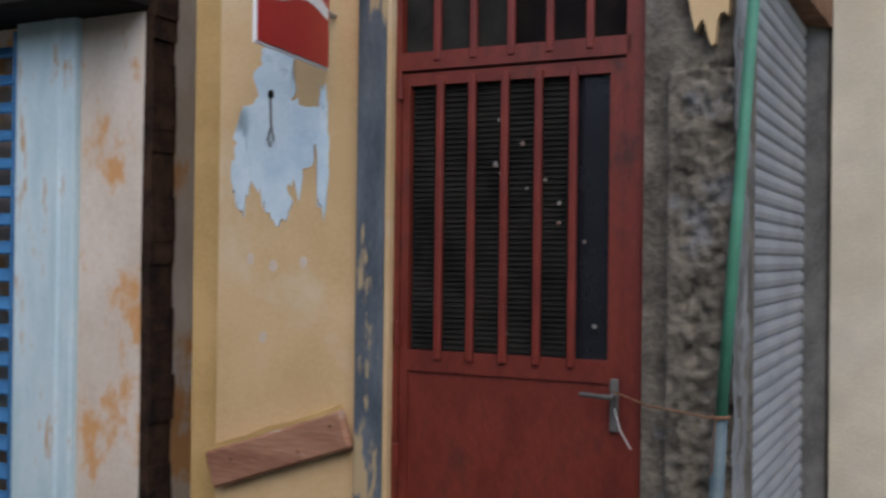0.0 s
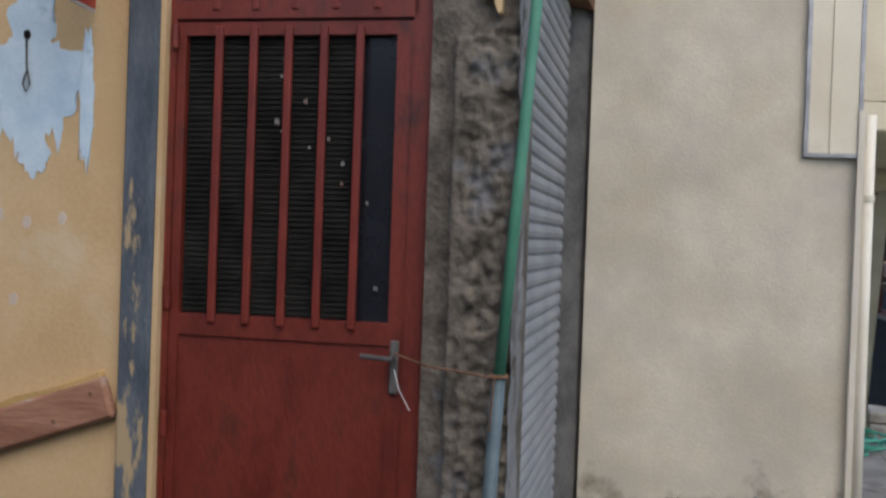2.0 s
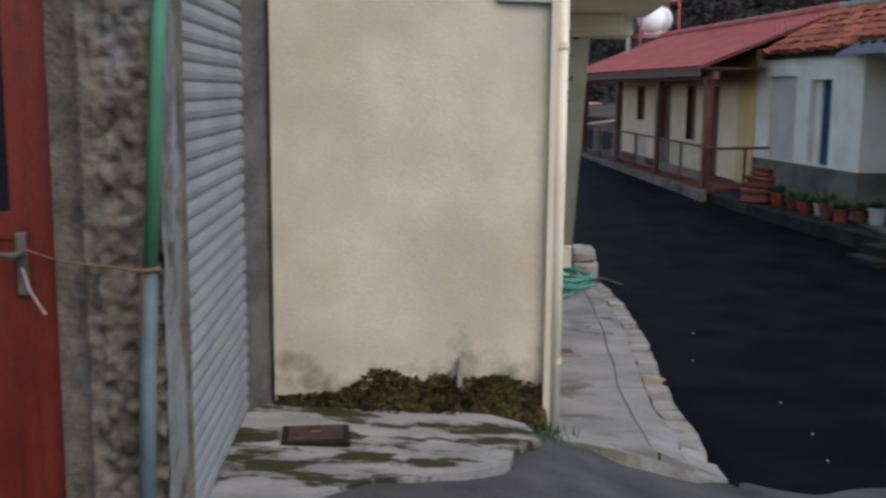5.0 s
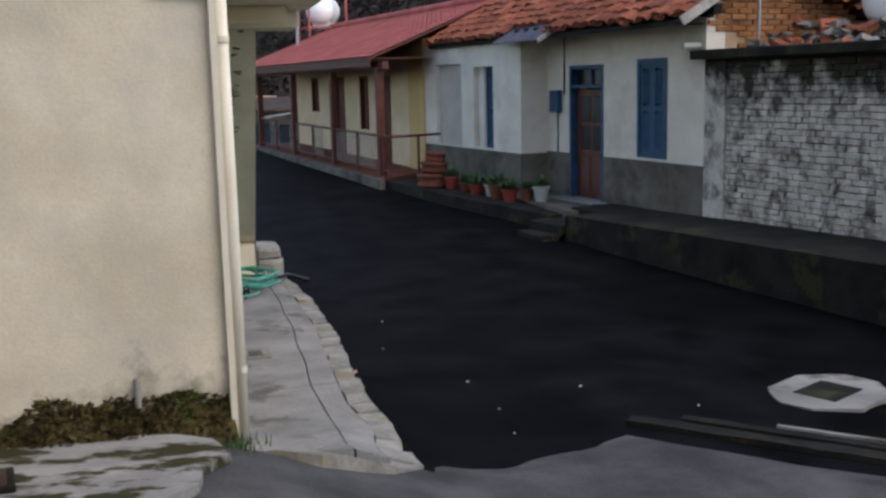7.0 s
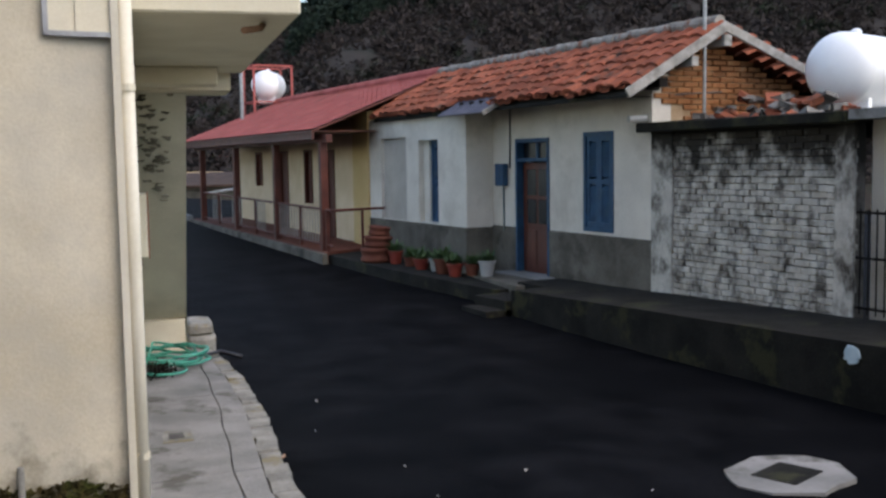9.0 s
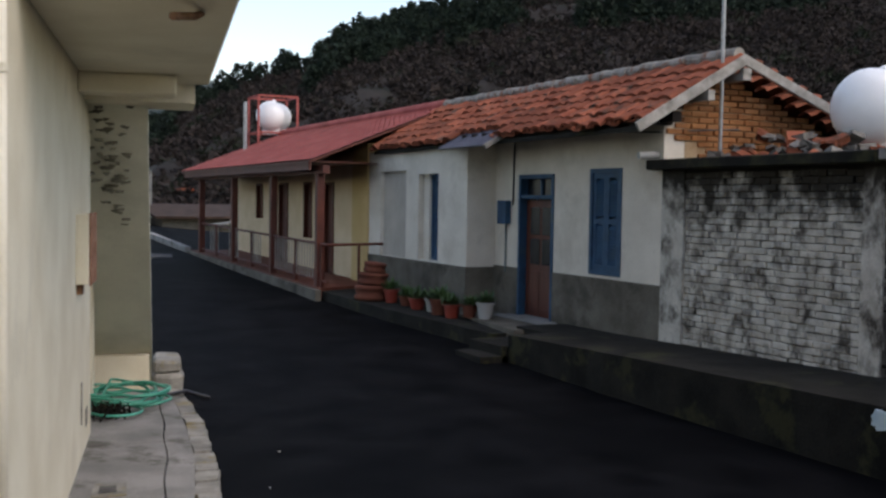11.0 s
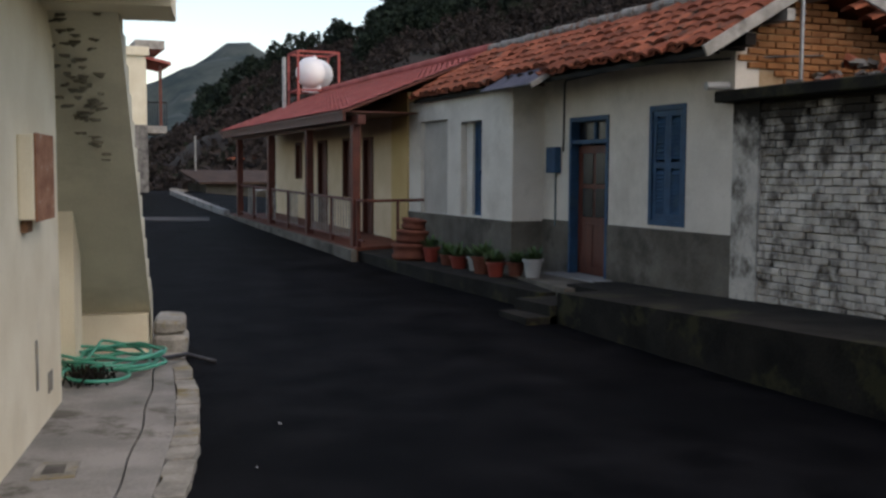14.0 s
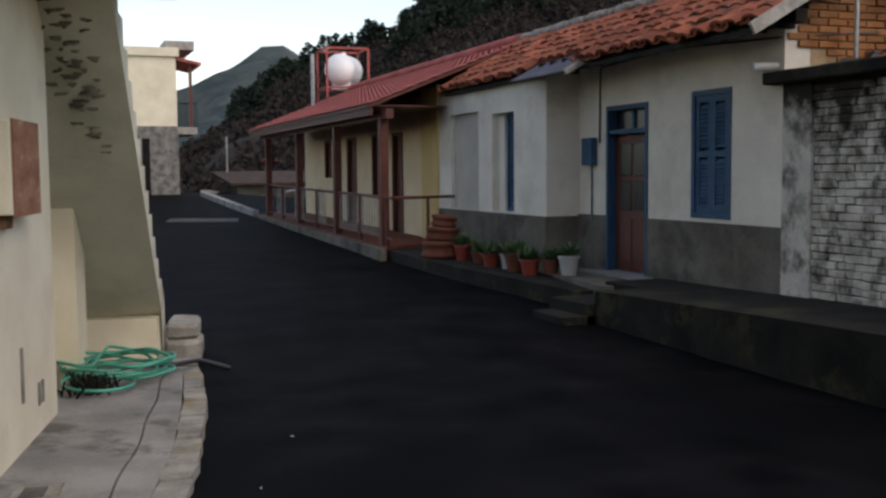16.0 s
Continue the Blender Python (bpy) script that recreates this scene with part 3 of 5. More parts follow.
bm = dbox(-0.48, -0.446, 0.03, 0.075, 0.02, 2.27)
dbox(0.37, 0.43, 0.03, 0.075, 0.02, 2.27, bm)
dbox(-0.446, 0.37, 0.03, 0.075, 2.22, 2.27, bm)
dbox(-0.446, 0.37, 0.03, 0.075, 1.1, 1.18, bm)
part("leaf_frame", bm, REDPAINT, door)
part("lower_panel", dbox(-0.446, 0.37, 0.04, 0.07, 0.02, 1.1), REDPAINT, door)
for k in range(6):
    u0 = -0.446 + k * 0.136
    pane = part("pane", dbox(u0, u0 + 0.1355, 0.062, 0.066, 1.18, 2.22), DARKGLASS if k == 5 else MESHGREY, door)
    if k < 5:
        bm = bmesh.new()
        for j in range(50):
            z = 1.19 + j * 0.0205
            dbox(u0 + 0.004, u0 + 0.132, 0.054, 0.062, z, z + 0.009, bm)
        part("mesh_slats", bm, MESHGREY, pane)
spk = random.Random(12)
for k in range(16):
    u, z, r = spk.uniform(-0.1, 0.355), spk.uniform(1.25, 2.15), spk.uniform(0.004, 0.009)
    part("lime_speck", placed(blob(u, z, r, r * 1.3, 0.05, 0.0535, k * 2.3, 10, 0.5)), RIDGE, door)
for k in range(5):
    u = -0.446 + (k + 1) * 0.136
    part("bar", dbox(u - 0.014, u + 0.014, 0.012, 0.036, 1.15, 2.25, bevel=0.004), REDBAR, door)
for k in range(6):
    u0 = -0.48 + k * 0.155
    if k < 3:
        part("transom_pane", dbox(u0, u0 + 0.154, 0.06, 0.064, 2.35, 2.93), MESHGREY, door)
    if k:
        part("bar", dbox(u0 - 0.014, u0 + 0.014, 0.012, 0.036, 2.31, 2.96, bevel=0.004), REDBAR, door)
# added black sheet behind the door paints the unlit room
part("room_shade_sheet", dbox(-0.507, 0.507, 0.12, 0.14, -0.2, 3.0), BLACK, door)
lock = part("handle_plate", dbox(0.385, 0.415, 0.012, 0.03, 0.93, 1.12, bevel=0.004), DARKPOST, door)
part("handle", placed(tube([(0.4, 0.02, 1.06), (0.4, -0.03, 1.06), (0.38, -0.035, 1.06), (0.29, -0.035, 1.065)], 0.009, 8)), DARKPOST, lock)
part("string", placed(tube([(0.41, -0.01, 1.02), (0.43, -0.012, 0.95), (0.47, -0.01, 0.88)], 0.0018, 5)), SIGNWHITE, lock)
for z in (2.17, 1.2, 0.72):
    part("hinge", placed(tube([(-0.482, 0.012, z), (-0.482, 0.012, z + 0.09)], 0.012, 8)), REDBAR, door)

# rough cement jamb at the other side, sheet with relief
bm = bmesh.new()
us, zs = span(0.508, 0.83, 30), span(-0.3, 3.2, 260)
g = {}
for i, u in enumerate(us):
    for j, z in enumerate(zs):
        d = 0.02 * noise.noise((u * 8, z * 4, 2)) + 0.024 * noise.noise((u * 19, z * 15, 5)) + 0.024 * noise.noise((u * 44, z * 34, 8)) + 0.012 * noise.noise((u * 90, z * 80, 3))
        k = min(1, max(0, (u - 0.6) / 0.06)) * (1 if z < 2.25 else 0.25)
        g[i, j] = bm.verts.new((u, -0.015 - 0.05 * (u > 0.6) * (z < 2.2) - k * d * 1.05, z))
for i in range(len(us) - 1):
    for j in range(len(zs) - 1):
        bm.faces.new((g[i, j], g[i + 1, j], g[i + 1, j + 1], g[i, j + 1]))
pier = tagged(part("wall_pier", placed(bm), ROUGHCON, smooth=True), "rough grey-brown cement pier beside the door", "pier", kind="structure")
part("core", dbox(0.51, 0.828, 0.03, 0.34, -0.3, 6), ROUGHCON, pier)
bm = bmesh.new()
zs2 = span(-0.3, 6, 120)
pts = [[bm.verts.new((0.83 + 0.012 * noise.noise((v * 9, z * 9, 1)), v, z)) for v in (-0.07, 0.0, 0.1, 0.2)] for z in zs2]
for a, b in zip(pts, pts[1:]):
    for k in range(3):
        bm.faces.new((a[k], a[k + 1], b[k + 1], b[k]))
part("side", placed(bm), CONCRETE, pier)
part("upper_render", dbox(0.508, 0.83, -0.03, 0.03, 3.19, 6), OCHRE, pier)
part("ochre_remnant", placed(blob(0.735, 2.86, 0.105, 0.56, -0.06, 0.0, 7.0, 60, 0.14)), OCHRE, pier)

pipe = thing("drain_pipe", "thin pipe, green above and grey below, leaning on the pier", "pipe")
part("green_pipe", placed(tube([(0.8, -0.11, 1.0), (0.845, -0.1, 1.7), (0.895, -0.09, 2.5), (0.93, -0.08, 3.2), (0.95, -0.08, 6)], 0.02, 10)), GREENPIPE, pipe, "green plastic pipe", True)
part("grey_pipe", placed(tube([(0.76, -0.11, -0.1), (0.775, -0.11, 0.4), (0.8, -0.112, 1.03)], 0.024, 10)), GREYPIPE, pipe, "grey lower pipe", True)
tie = thing("wire_tie", "rusty wire tied from the door handle to the pipe", "wire")
part("wire", placed(tube([(0.41, -0.02, 1.08), (0.55, -0.09, 1.05), (0.68, -0.11, 1.04), (0.8, -0.14, 1.03)], 0.004, 5)), RUST, tie)
part("coil", placed(tube([(0.8 + 0.03 * math.cos(a), -0.112 + 0.03 * math.sin(a), 1.03 + 0.004 * a / 6) for a in span(0, 12.6, 24)], 0.004, 5)), RUST, tie)
part("loose_end", placed(tube([(0.79, -0.145, 1.03), (0.785, -0.15, 0.93), (0.78, -0.145, 0.85)], 0.003, 5)), RUST, tie)

# roller shutter between the pier and the pale wall
shutter = thing("roller_shutter", "grey ribbed metal roller shutter, closed", "shutter", (-0.38, 4.3, 0), kind="structure")
A, B = Vector((-0.42, 3.6, 0)), Vector((-0.33, 5.08, 0))
d = (B - A).normalized()
nrm = Vector((d.y, -d.x, 0))
for k in range(40):
    z = 0.05 + k * 0.066
    bm = bmesh.new()
    rows = []
    for off, dz in ((0, 0), (0.012, 0.012), (0.016, 0.033), (0.012, 0.054), (0, 0.066)):
        rows.append([bm.verts.new(p + nrm * off + Vector((0, 0, z + dz))) for p in (A, B)])
    for r0, r1 in zip(rows, rows[1:]):
        bm.faces.new((r0[0], r0[1], r1[1], r1[0]))
    part("slat", bm, SHUTTER, shutter)
bm = bmesh.new()
join(bm, prism([(-0.36, 5.08), (-0.33, 5.08), (-0.2, 5.25), (-0.4, 5.3)], -0.2, 2.75))
part("guide_rail", bm, DARKPOST, shutter)
part("lintel", prism([(-0.5, 3.55), (-0.37, 3.55), (-0.2, 5.22), (-0.5, 5.3)], 2.69, 2.95), RUST, shutter)
part("wall_over_shutter", prism([(-0.5, 3.55), (-0.42, 3.55), (-0.26, 5.22), (-0.5, 5.3)], 2.95, 6), OCHRE, shutter)
part("backing", prism([(-0.6, 3.6), (-0.47, 3.6), (-0.4, 5.3), (-0.6, 5.3)], -0.3, 6), BLACK, shutter)

# neighbouring front with the blue louvred window, beyond a dark gap
nb = tagged(part("wall_neighbour", dbox(-2.12, -1.74, -0.05, 0.5, -0.3, 6), PEEL), "peeling beige and orange rendered wall", "wall", kind="structure")
part("wall_beyond", dbox(-7, -3.3, -0.05, 0.5, -0.3, 6), PEEL, nb)
part("wall_under", dbox(-3.3, -2.12, 0.0, 0.5, -0.3, 0.3), PEEL, nb)
part("wall_above", dbox(-3.3, -2.12, 0.0, 0.5, 2.8, 6), PEEL, nb)
# black sheet at the back of the gap paints its shade
part("gap_shade_sheet", dbox(-1.74, -1.52, 0.3, 0.5, -0.3, 6), BLACK, nb)
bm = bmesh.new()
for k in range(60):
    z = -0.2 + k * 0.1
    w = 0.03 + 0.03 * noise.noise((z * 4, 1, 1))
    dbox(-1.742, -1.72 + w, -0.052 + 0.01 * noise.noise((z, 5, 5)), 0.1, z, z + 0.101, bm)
tagged(part("ragged_edge", bm, DARKEDGE, nb), kind="stuff")
win = thing("window_1", "window with blue wooden louvres and a worn light-blue frame", "window", kind="structure")
bm = dbox(-2.5, -2.121, -0.09, 0.1, 0.0, 2.75, bevel=0.01)
part("window_frame", bm, BLUEFRAME, win)
part("moulding", dbox(-2.26, -2.2, -0.1, 0.0, 0.0, 2.75, bevel=0.01), BLUEFRAME, win)
part("stile", dbox(-2.56, -2.501, -0.06, 0.02, 0.2, 2.6, bevel=0.006), LOUVREBLUE, win)
part("stile", dbox(-3.2, -3.14, -0.06, 0.02, 0.2, 2.6, bevel=0.006), LOUVREBLUE, win)
for k in range(17):
    part("louvre", placed(box(-0.29, 0.29, -0.045, 0.045, -0.008, 0.008, bevel=0.003), DOOR @ pose(-2.85, -0.02, 0.35 + 0.135 * k, 40, 0, 0)), LOUVREBLUE, win)
part("pale_backing", dbox(-3.3, -2.5, 0.1, 0.14, 0.2, 2.7), PEEL, win)
# eave in shade black: the dark of its underside is put into the colour
ov = tagged(part("eave_overhang", dbox(-6, -1.72, -0.35, 0.0, 2.62, 2.8, bevel=0.02), BLACK), "overhanging eave above the louvred window, its shade painted black", "eave", kind="structure")

# ---- pale building: a along its street side, b outwards ----
SIDE = Matrix.Translation((1.13, 5.27, 0)) @ pose(0, 0, 0, 0, 0, -11)


def sbox(b0, b1, a0, a1, z0, z1, bm=None, bevel=0.0):
    return box(b0, b1, a0, a1, z0, z1, bm, SIDE, bevel)


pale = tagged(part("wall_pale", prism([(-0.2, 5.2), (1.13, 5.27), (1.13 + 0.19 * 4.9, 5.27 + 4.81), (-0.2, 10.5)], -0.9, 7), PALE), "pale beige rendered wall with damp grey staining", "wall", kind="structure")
part("pipe_stub", tube([(0.7, 5.22, 0.1), (0.7, 5.222, 0.24)], 0.014, 8), STONE, pale, "short grey pipe stub")
part("street_side", prism([(0, 0), (0.012, 0), (0.012, 4.9), (0, 4.9)], -0.9, 2.2, SIDE), CREAM, pale, "smooth cream painted side")
for a, z0, z1 in ((3.95, -0.28, 0.02), (4.35, -0.38, -0.25), (4.45, -0.38, -0.25)):
    part("slot", sbox(0.01, 0.02, a, a + 0.05, z0, z1), STONE, pale)
dp = thing("downpipe", "cream painted downpipe at the wall corner", "pipe")
part("pipe", tube([(1.183, 5.24, -0.2), (1.187, 5.245, 1.0), (1.187, 5.25, 2.18)], 0.027, 12), PIPEWHITE, dp, smooth=True)
part("fillet", prism([(1.125, 5.225), (1.155, 5.215), (1.16, 5.27), (1.13, 5.27)], -0.2, 2.2), PIPEWHITE, dp)
for z in (0.2, 1.75):
    part("clamp", tube([(1.186, 5.247, z), (1.186, 5.247, z + 0.03)], 0.032, 12), CREAM, dp)

fr = thing("wall_recess_frame", "galvanised metal frame round a shallow wall panel", "frame")
bm = box(0.865, 0.885, 5.225, 5.262, 1.97, 3.4)
box(1.125, 1.145, 5.235, 5.275, 1.97, 3.4, bm)
box(0.865, 1.145, 5.23, 5.265, 1.965, 1.985, bm)
part("metal_frame", bm, STEEL, fr)
part("panel", box(0.886, 1.124, 5.24, 5.262, 1.986, 3.4), CREAM, fr)
part("panel_rib", box(0.99, 1.0, 5.232, 5.242, 1.99, 3.4), CREAM, fr)

balc = thing("balcony", "cream concrete balcony overhanging the pavement", "balcony", (1.8, 7.5, 2.2), kind="structure")
part("slab", sbox(0.013, 0.9, 0.8, 4.3, 2.19, 2.36, bevel=0.01), CREAM, balc)
bm = sbox(0.013, 0.9, 0.8, 0.92, 2.362, 3.3)
sbox(0.8, 0.9, 0.922, 4.3, 2.362, 3.3, bm)
part("parapet", bm, CREAM, balc)
part("beam", sbox(0.013, 0.66, 3.7, 3.95, 2.05, 2.188, bevel=0.012), CREAM, balc)
part("drain_spout", placed(tube([(0.75, 1.2, 2.19), (0.72, 1.05, 2.15), (0.62, 0.9, 2.12)], 0.018, 8), SIDE), RUST, balc)
part("landing", sbox(-0.3, 0.8, 4.302, 5.0, 2.05, 2.3), CREAM, balc)

stair = thing("outdoor_stair", "concrete outdoor stair with a flaking grey-green underside", "stair", (2.7, 11.5, -0.5), kind="structure")
n = 13
lowa, lowz, topa, topz = 7.2, -0.35, 4.75, 2.2
bm = bmesh.new()
prof = [(lowa, -0.6), (lowa - 0.04, -0.28), (topa - 0.02, topz - 0.22), (topa, topz)]
steps = []
for k in range(n):
    a0 = topa + (lowa + 0.15 - topa) * k / n
    a1 = topa + (lowa + 0.15 - topa) * (k + 1) / n
    z = topz + (lowz + 0.1 - topz) * (k + 0.3) / n
    steps += [(a0, z), (a1, z)]
outline = steps + [(lowa + 0.15, -0.6), (lowa - 0.05, -0.6), (lowa - 0.05, -0.27), (topa - 0.15, topz - 0.1)]
left = [bm.verts.new((-0.22, a, z)) for a, z in outline]
right = [bm.verts.new((0.45, a, z)) for a, z in outline]
bm.faces.new(left)
bm.faces.new(right[::-1])
for k in range(len(outline)):
    j = (k + 1) % len(outline)
    bm.faces.new((left[k], right[k], right[j], left[j]))
bmesh.ops.triangulate(bm, faces=[f for f in bm.faces if len(f.verts) > 4])
part("flight", placed(bm, SIDE), STAIRCON, stair)
rng = random.Random(21)
slope = math.degrees(math.atan2(topz - 0.1 + 0.27, topa - 0.15 - (lowa - 0.05)))
for k in range(60):
    f = rng.betavariate(4, 2.2)
    f = 0.5 + 0.48 * f
    a = lowa - 0.05 + (topa - 0.15 - (lowa - 0.05)) * f
    z = -0.27 + (topz - 0.1 + 0.27) * f
    b = 0.2 + rng.gauss(0, 0.085) - 0.2 * (f - 0.6)
    fl = blob(0, 0, rng.uniform(0.015, 0.045), rng.uniform(0.012, 0.05), -0.004, 0.004, k * 1.7, 16, 0.6)
    ang = math.atan2(topz - 0.1 + 0.27, -(topa - 0.15 - (lowa - 0.05)))
    part("flaked_spot", placed(fl, SIDE @ Matrix.Translation((b, a, z)) @ pose(0, 0, 0, -90 + math.degrees(ang), 0, 0) @ pose(0, 0, 0, 0, rng.uniform(-40, 40), 0)), FLAKE, stair)
part("base_block", sbox(-0.22, 0.43, 6.95, 7.12, -0.7, -0.24), CREAM, stair)
part("back_wall", sbox(-1.2, -0.23, 4.9, 7.6, -0.7, 7), CREAM, stair)
part("edge_trim", sbox(-0.229, -0.06, 6.1, 6.5, -0.7, 1.0), CREAM, stair)
for k, (a0, a1, z0, z1, b1) in enumerate([(7.12, 7.7, -0.75, -0.47, 0.8), (7.2, 7.8, -0.468, -0.33, 0.78)]):
    bm = sbox(0.46, b1 - 0.04, a0, a1, z0, z1, bevel=0.03)
    bmesh.ops.subdivide_edges(bm, edges=bm.edges[:], cuts=2, use_grid_fill=True)
    for v in bm.verts:
        v.co += Vector((1, 1, 1)) * 0.02 * noise.noise(v.co * 5)
    tagged(part("stone_step", bm, STONE), "rough worn stone block at the stair foot", "step", group="stair foot blocks")
bx = thing("wall_box", "cream wall box with a wooden side", "box", (2.0, 9.5, 0.7))
part("body", sbox(0.013, 0.095, 3.55, 4.16, 0.75, 1.22, bevel=0.006), CREAM, bx)
part("side_board", sbox(0.097, 0.108, 3.57, 4.16, 0.74, 1.23), TIMBER, bx)
part("bracket", sbox(0.013, 0.05, 3.6, 3.75, 0.68, 0.745), RUST, bx)

# hose heap
rng = random.Random(5)
pts = []
for k in range(240):
    a = k * 0.165
    r = 0.26 + 0.05 * math.sin(k * 0.37) + 0.04 * noise.noise((k * 0.05, 0, 0))
    pts.append((2.5 + r * 1.3 * math.cos(a) + 0.03 * math.sin(k * 0.11), 11.25 + r * math.sin(a) * 1.6, -0.53 + 0.0005 * k + 0.01 * math.sin(k * 0.9)))
for k in range(40):
    a = 39.6 + k * 0.15
    pts.append((2.35 + 0.24 * math.cos(a), 10.75 + 0.3 * math.sin(a), -0.53 + 0.05 * (1 - k / 40)))
hose = thing("garden_hose", "heap of green garden hose on the pavement", "hose", (2.5, 11.2, -0.56))
part("coil", tube(pts, 0.013, 6), HOSE, hose, smooth=True)
bh = thing("black_pipe", "black hose end lying across the kerb", "pipe")
part("hose", tube([(2.7, 11.3, -0.5), (2.95, 11.35, -0.52), (3.15, 11.6, -0.545), (3.32, 11.75, -0.62), (3.42, 11.72, -0.65)], 0.02, 8), BLACKHOSE, bh, smooth=True)
bm = bmesh.new()
for k in range(90):
    p = Vector((2.28 + rng.gauss(0, 0.08), 10.7 + rng.gauss(0, 0.1), -0.54))
    q = p + Vector((rng.gauss(0, 0.05), rng.gauss(0, 0.05), rng.uniform(0.03, 0.12)))
    tube([p, q], 0.008, 4, bm)
mop = thing("mop", "dark tangled mop lying by the hose", "mop", (2.3, 10.7, -0.55))
part("tangle", bm, DARKCON, mop)
bm = lathe([(0.02, 0), (0.045, 0.01), (0.045, 0.06), (0.02, 0.075)], 12, pose(2.46, 10.85, -0.53))
part("socket", bm, SIGNWHITE, mop, "pale plastic socket")
# litter on the asphalt
for x, y, s in ((2.52, 7.5, 0.05), (4.4, 5.9, 0.012), (3.2, 7.0, 0.011), (3.9, 6.6, 0.013), (3.0, 8.2, 0.01), (2.95, 5.8, 0.011), (3.4, 9.3, 0.013), (3.1, 6.3, 0.009)):
    tagged(part("litter", placed(prism([(-s, -s * 0.3), (s * 0.4, -s * 0.45), (s, 0), (s * 0.2, s * 0.35)], 0, 0.006), pose(x, y, ground_z(x, y) + 0.003, 3, 4, x * 90)), SIGNWHITE if s < 0.04 else TIMBER), "small pale scrap lying on the asphalt" if s < 0.04 else "dry yellow leaf lying on the asphalt", "litter", group="litter on the street")

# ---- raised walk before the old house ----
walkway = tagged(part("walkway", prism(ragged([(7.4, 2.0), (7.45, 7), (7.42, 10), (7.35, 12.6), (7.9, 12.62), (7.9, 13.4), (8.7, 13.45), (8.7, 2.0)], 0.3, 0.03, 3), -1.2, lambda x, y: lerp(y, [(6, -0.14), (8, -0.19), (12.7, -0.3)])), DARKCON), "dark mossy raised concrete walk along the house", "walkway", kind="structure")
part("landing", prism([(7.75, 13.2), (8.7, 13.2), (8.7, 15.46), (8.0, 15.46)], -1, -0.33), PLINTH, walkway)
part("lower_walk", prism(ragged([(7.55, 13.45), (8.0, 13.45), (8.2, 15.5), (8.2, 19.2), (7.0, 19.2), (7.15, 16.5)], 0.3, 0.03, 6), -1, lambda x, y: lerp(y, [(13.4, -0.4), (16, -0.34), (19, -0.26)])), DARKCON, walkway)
part("step", prism([(6.95, 12.62), (7.9, 12.62), (7.75, 13.44), (6.95, 13.3)], -1, -0.56), DARKCON, walkway)
part("step", prism([(7.25, 12.62), (7.9, 12.62), (7.75, 13.44), (7.2, 13.4)], -1, -0.44), DARKCON, walkway)
part("pale_mark", placed(blob(0, 0, 0.08, 0.08, -0.012, 0.01, 3.0, 30, 0.25), Matrix.Translation((7.44, 7.05, -0.27)) @ pose(0, 0, 0, 0, 0, -90)), PALEBLUE, walkway, "pale round paint mark")

# ---- old white house ----
X1, X2 = 8.68, 8.19
house = thing("old_house", "old whitewashed house with grey plinth and clay tile roof", "house", (8.7, 15, -0.3))


def wall_x_plane(name, x, y0, y1, z0, z1, holes, material, parent, thick=0.3):
    """A wall facing -x with openings given as (y0, y1, z0, z1)."""
    ysx = sorted({y0, y1, *[h[0] for h in holes], *[h[1] for h in holes]})
    zsx = sorted({z0, z1, *[h[2] for h in holes], *[h[3] for h in holes]})
    bm = bmesh.new()
    for a, b in zip(ysx, ysx[1:]):
        for c, d in zip(zsx, zsx[1:]):
            if not any(h[0] <= (a + b) / 2 <= h[1] and h[2] <= (c + d) / 2 <= h[3] for h in holes):
                box(x, x + thick, a, b, c, d, bm)
    bmesh.ops.remove_doubles(bm, verts=bm.verts, dist=1e-5)
    seen = {}
    for f in list(bm.faces):
        seen.setdefault(frozenset(f.verts), []).append(f)
    for fs in seen.values():
        if len(fs) > 1:
            bmesh.ops.delete(bm, geom=fs, context="FACES_ONLY")
    return part(name, bm, material, parent)


DOORH, WINH, WIN2 = (13.76, 14.72, -0.34, 1.75), (12.17, 12.88, 0.42, 1.8), (16.46, 17.22, 0.37, 1.79)
wall_x_plane("wall", X1, 11.36, 15.46, 0.38, 2.48, [(13.76, 14.72, 0.38, 1.75), WINH], WHITEWASH, house)
wall_x_plane("plinth", X1 - 0.015, 11.36, 15.46, -0.6, 0.378, [(13.76, 14.72, -0.6, 0.378)], PLINTH, house, 0.31)
wall_x_plane("wall", X2, 15.46, 19.44, 0.35, 2.22, [WIN2, (17.74, 18.88, 0.352, 1.86)], WHITEWASH, house)
wall_x_plane("plinth", X2 - 0.015, 15.45, 19.44, -0.6, 0.348, [], PLINTH, house, 0.31)
part("blind_panel", box(X2 + 0.07, X2 + 0.2, 17.742, 18.878, 0.354, 1.858), PLASTERGREY, house, "greyer blocked window niche")
part("return_wall", box(X2 + 0.003, X1 + 0.2, 15.453, 15.6, 0.35, 2.22), WHITEWASH, house)
part("return_plinth", box(X2 - 0.013, X1 + 0.2, 15.446, 15.6, -0.6, 0.348), PLINTH, house)
part("core", box(X1 + 0.45, 12.2, 11.5, 19.4, -0.6, 2.3), BLACK, house)
part("end_pilaster", box(X2 - 0.03, X2 + 0.3, 19.442, 20.25, -0.5, 2.4), YELLOW, house, "yellow rendered pilaster")

hd = part("door", box(X1 + 0.1, X1 + 0.14, 13.815, 14.665, -0.3, 1.38, bevel=0.004), BROWNWOOD, house, "brown panelled wooden door")
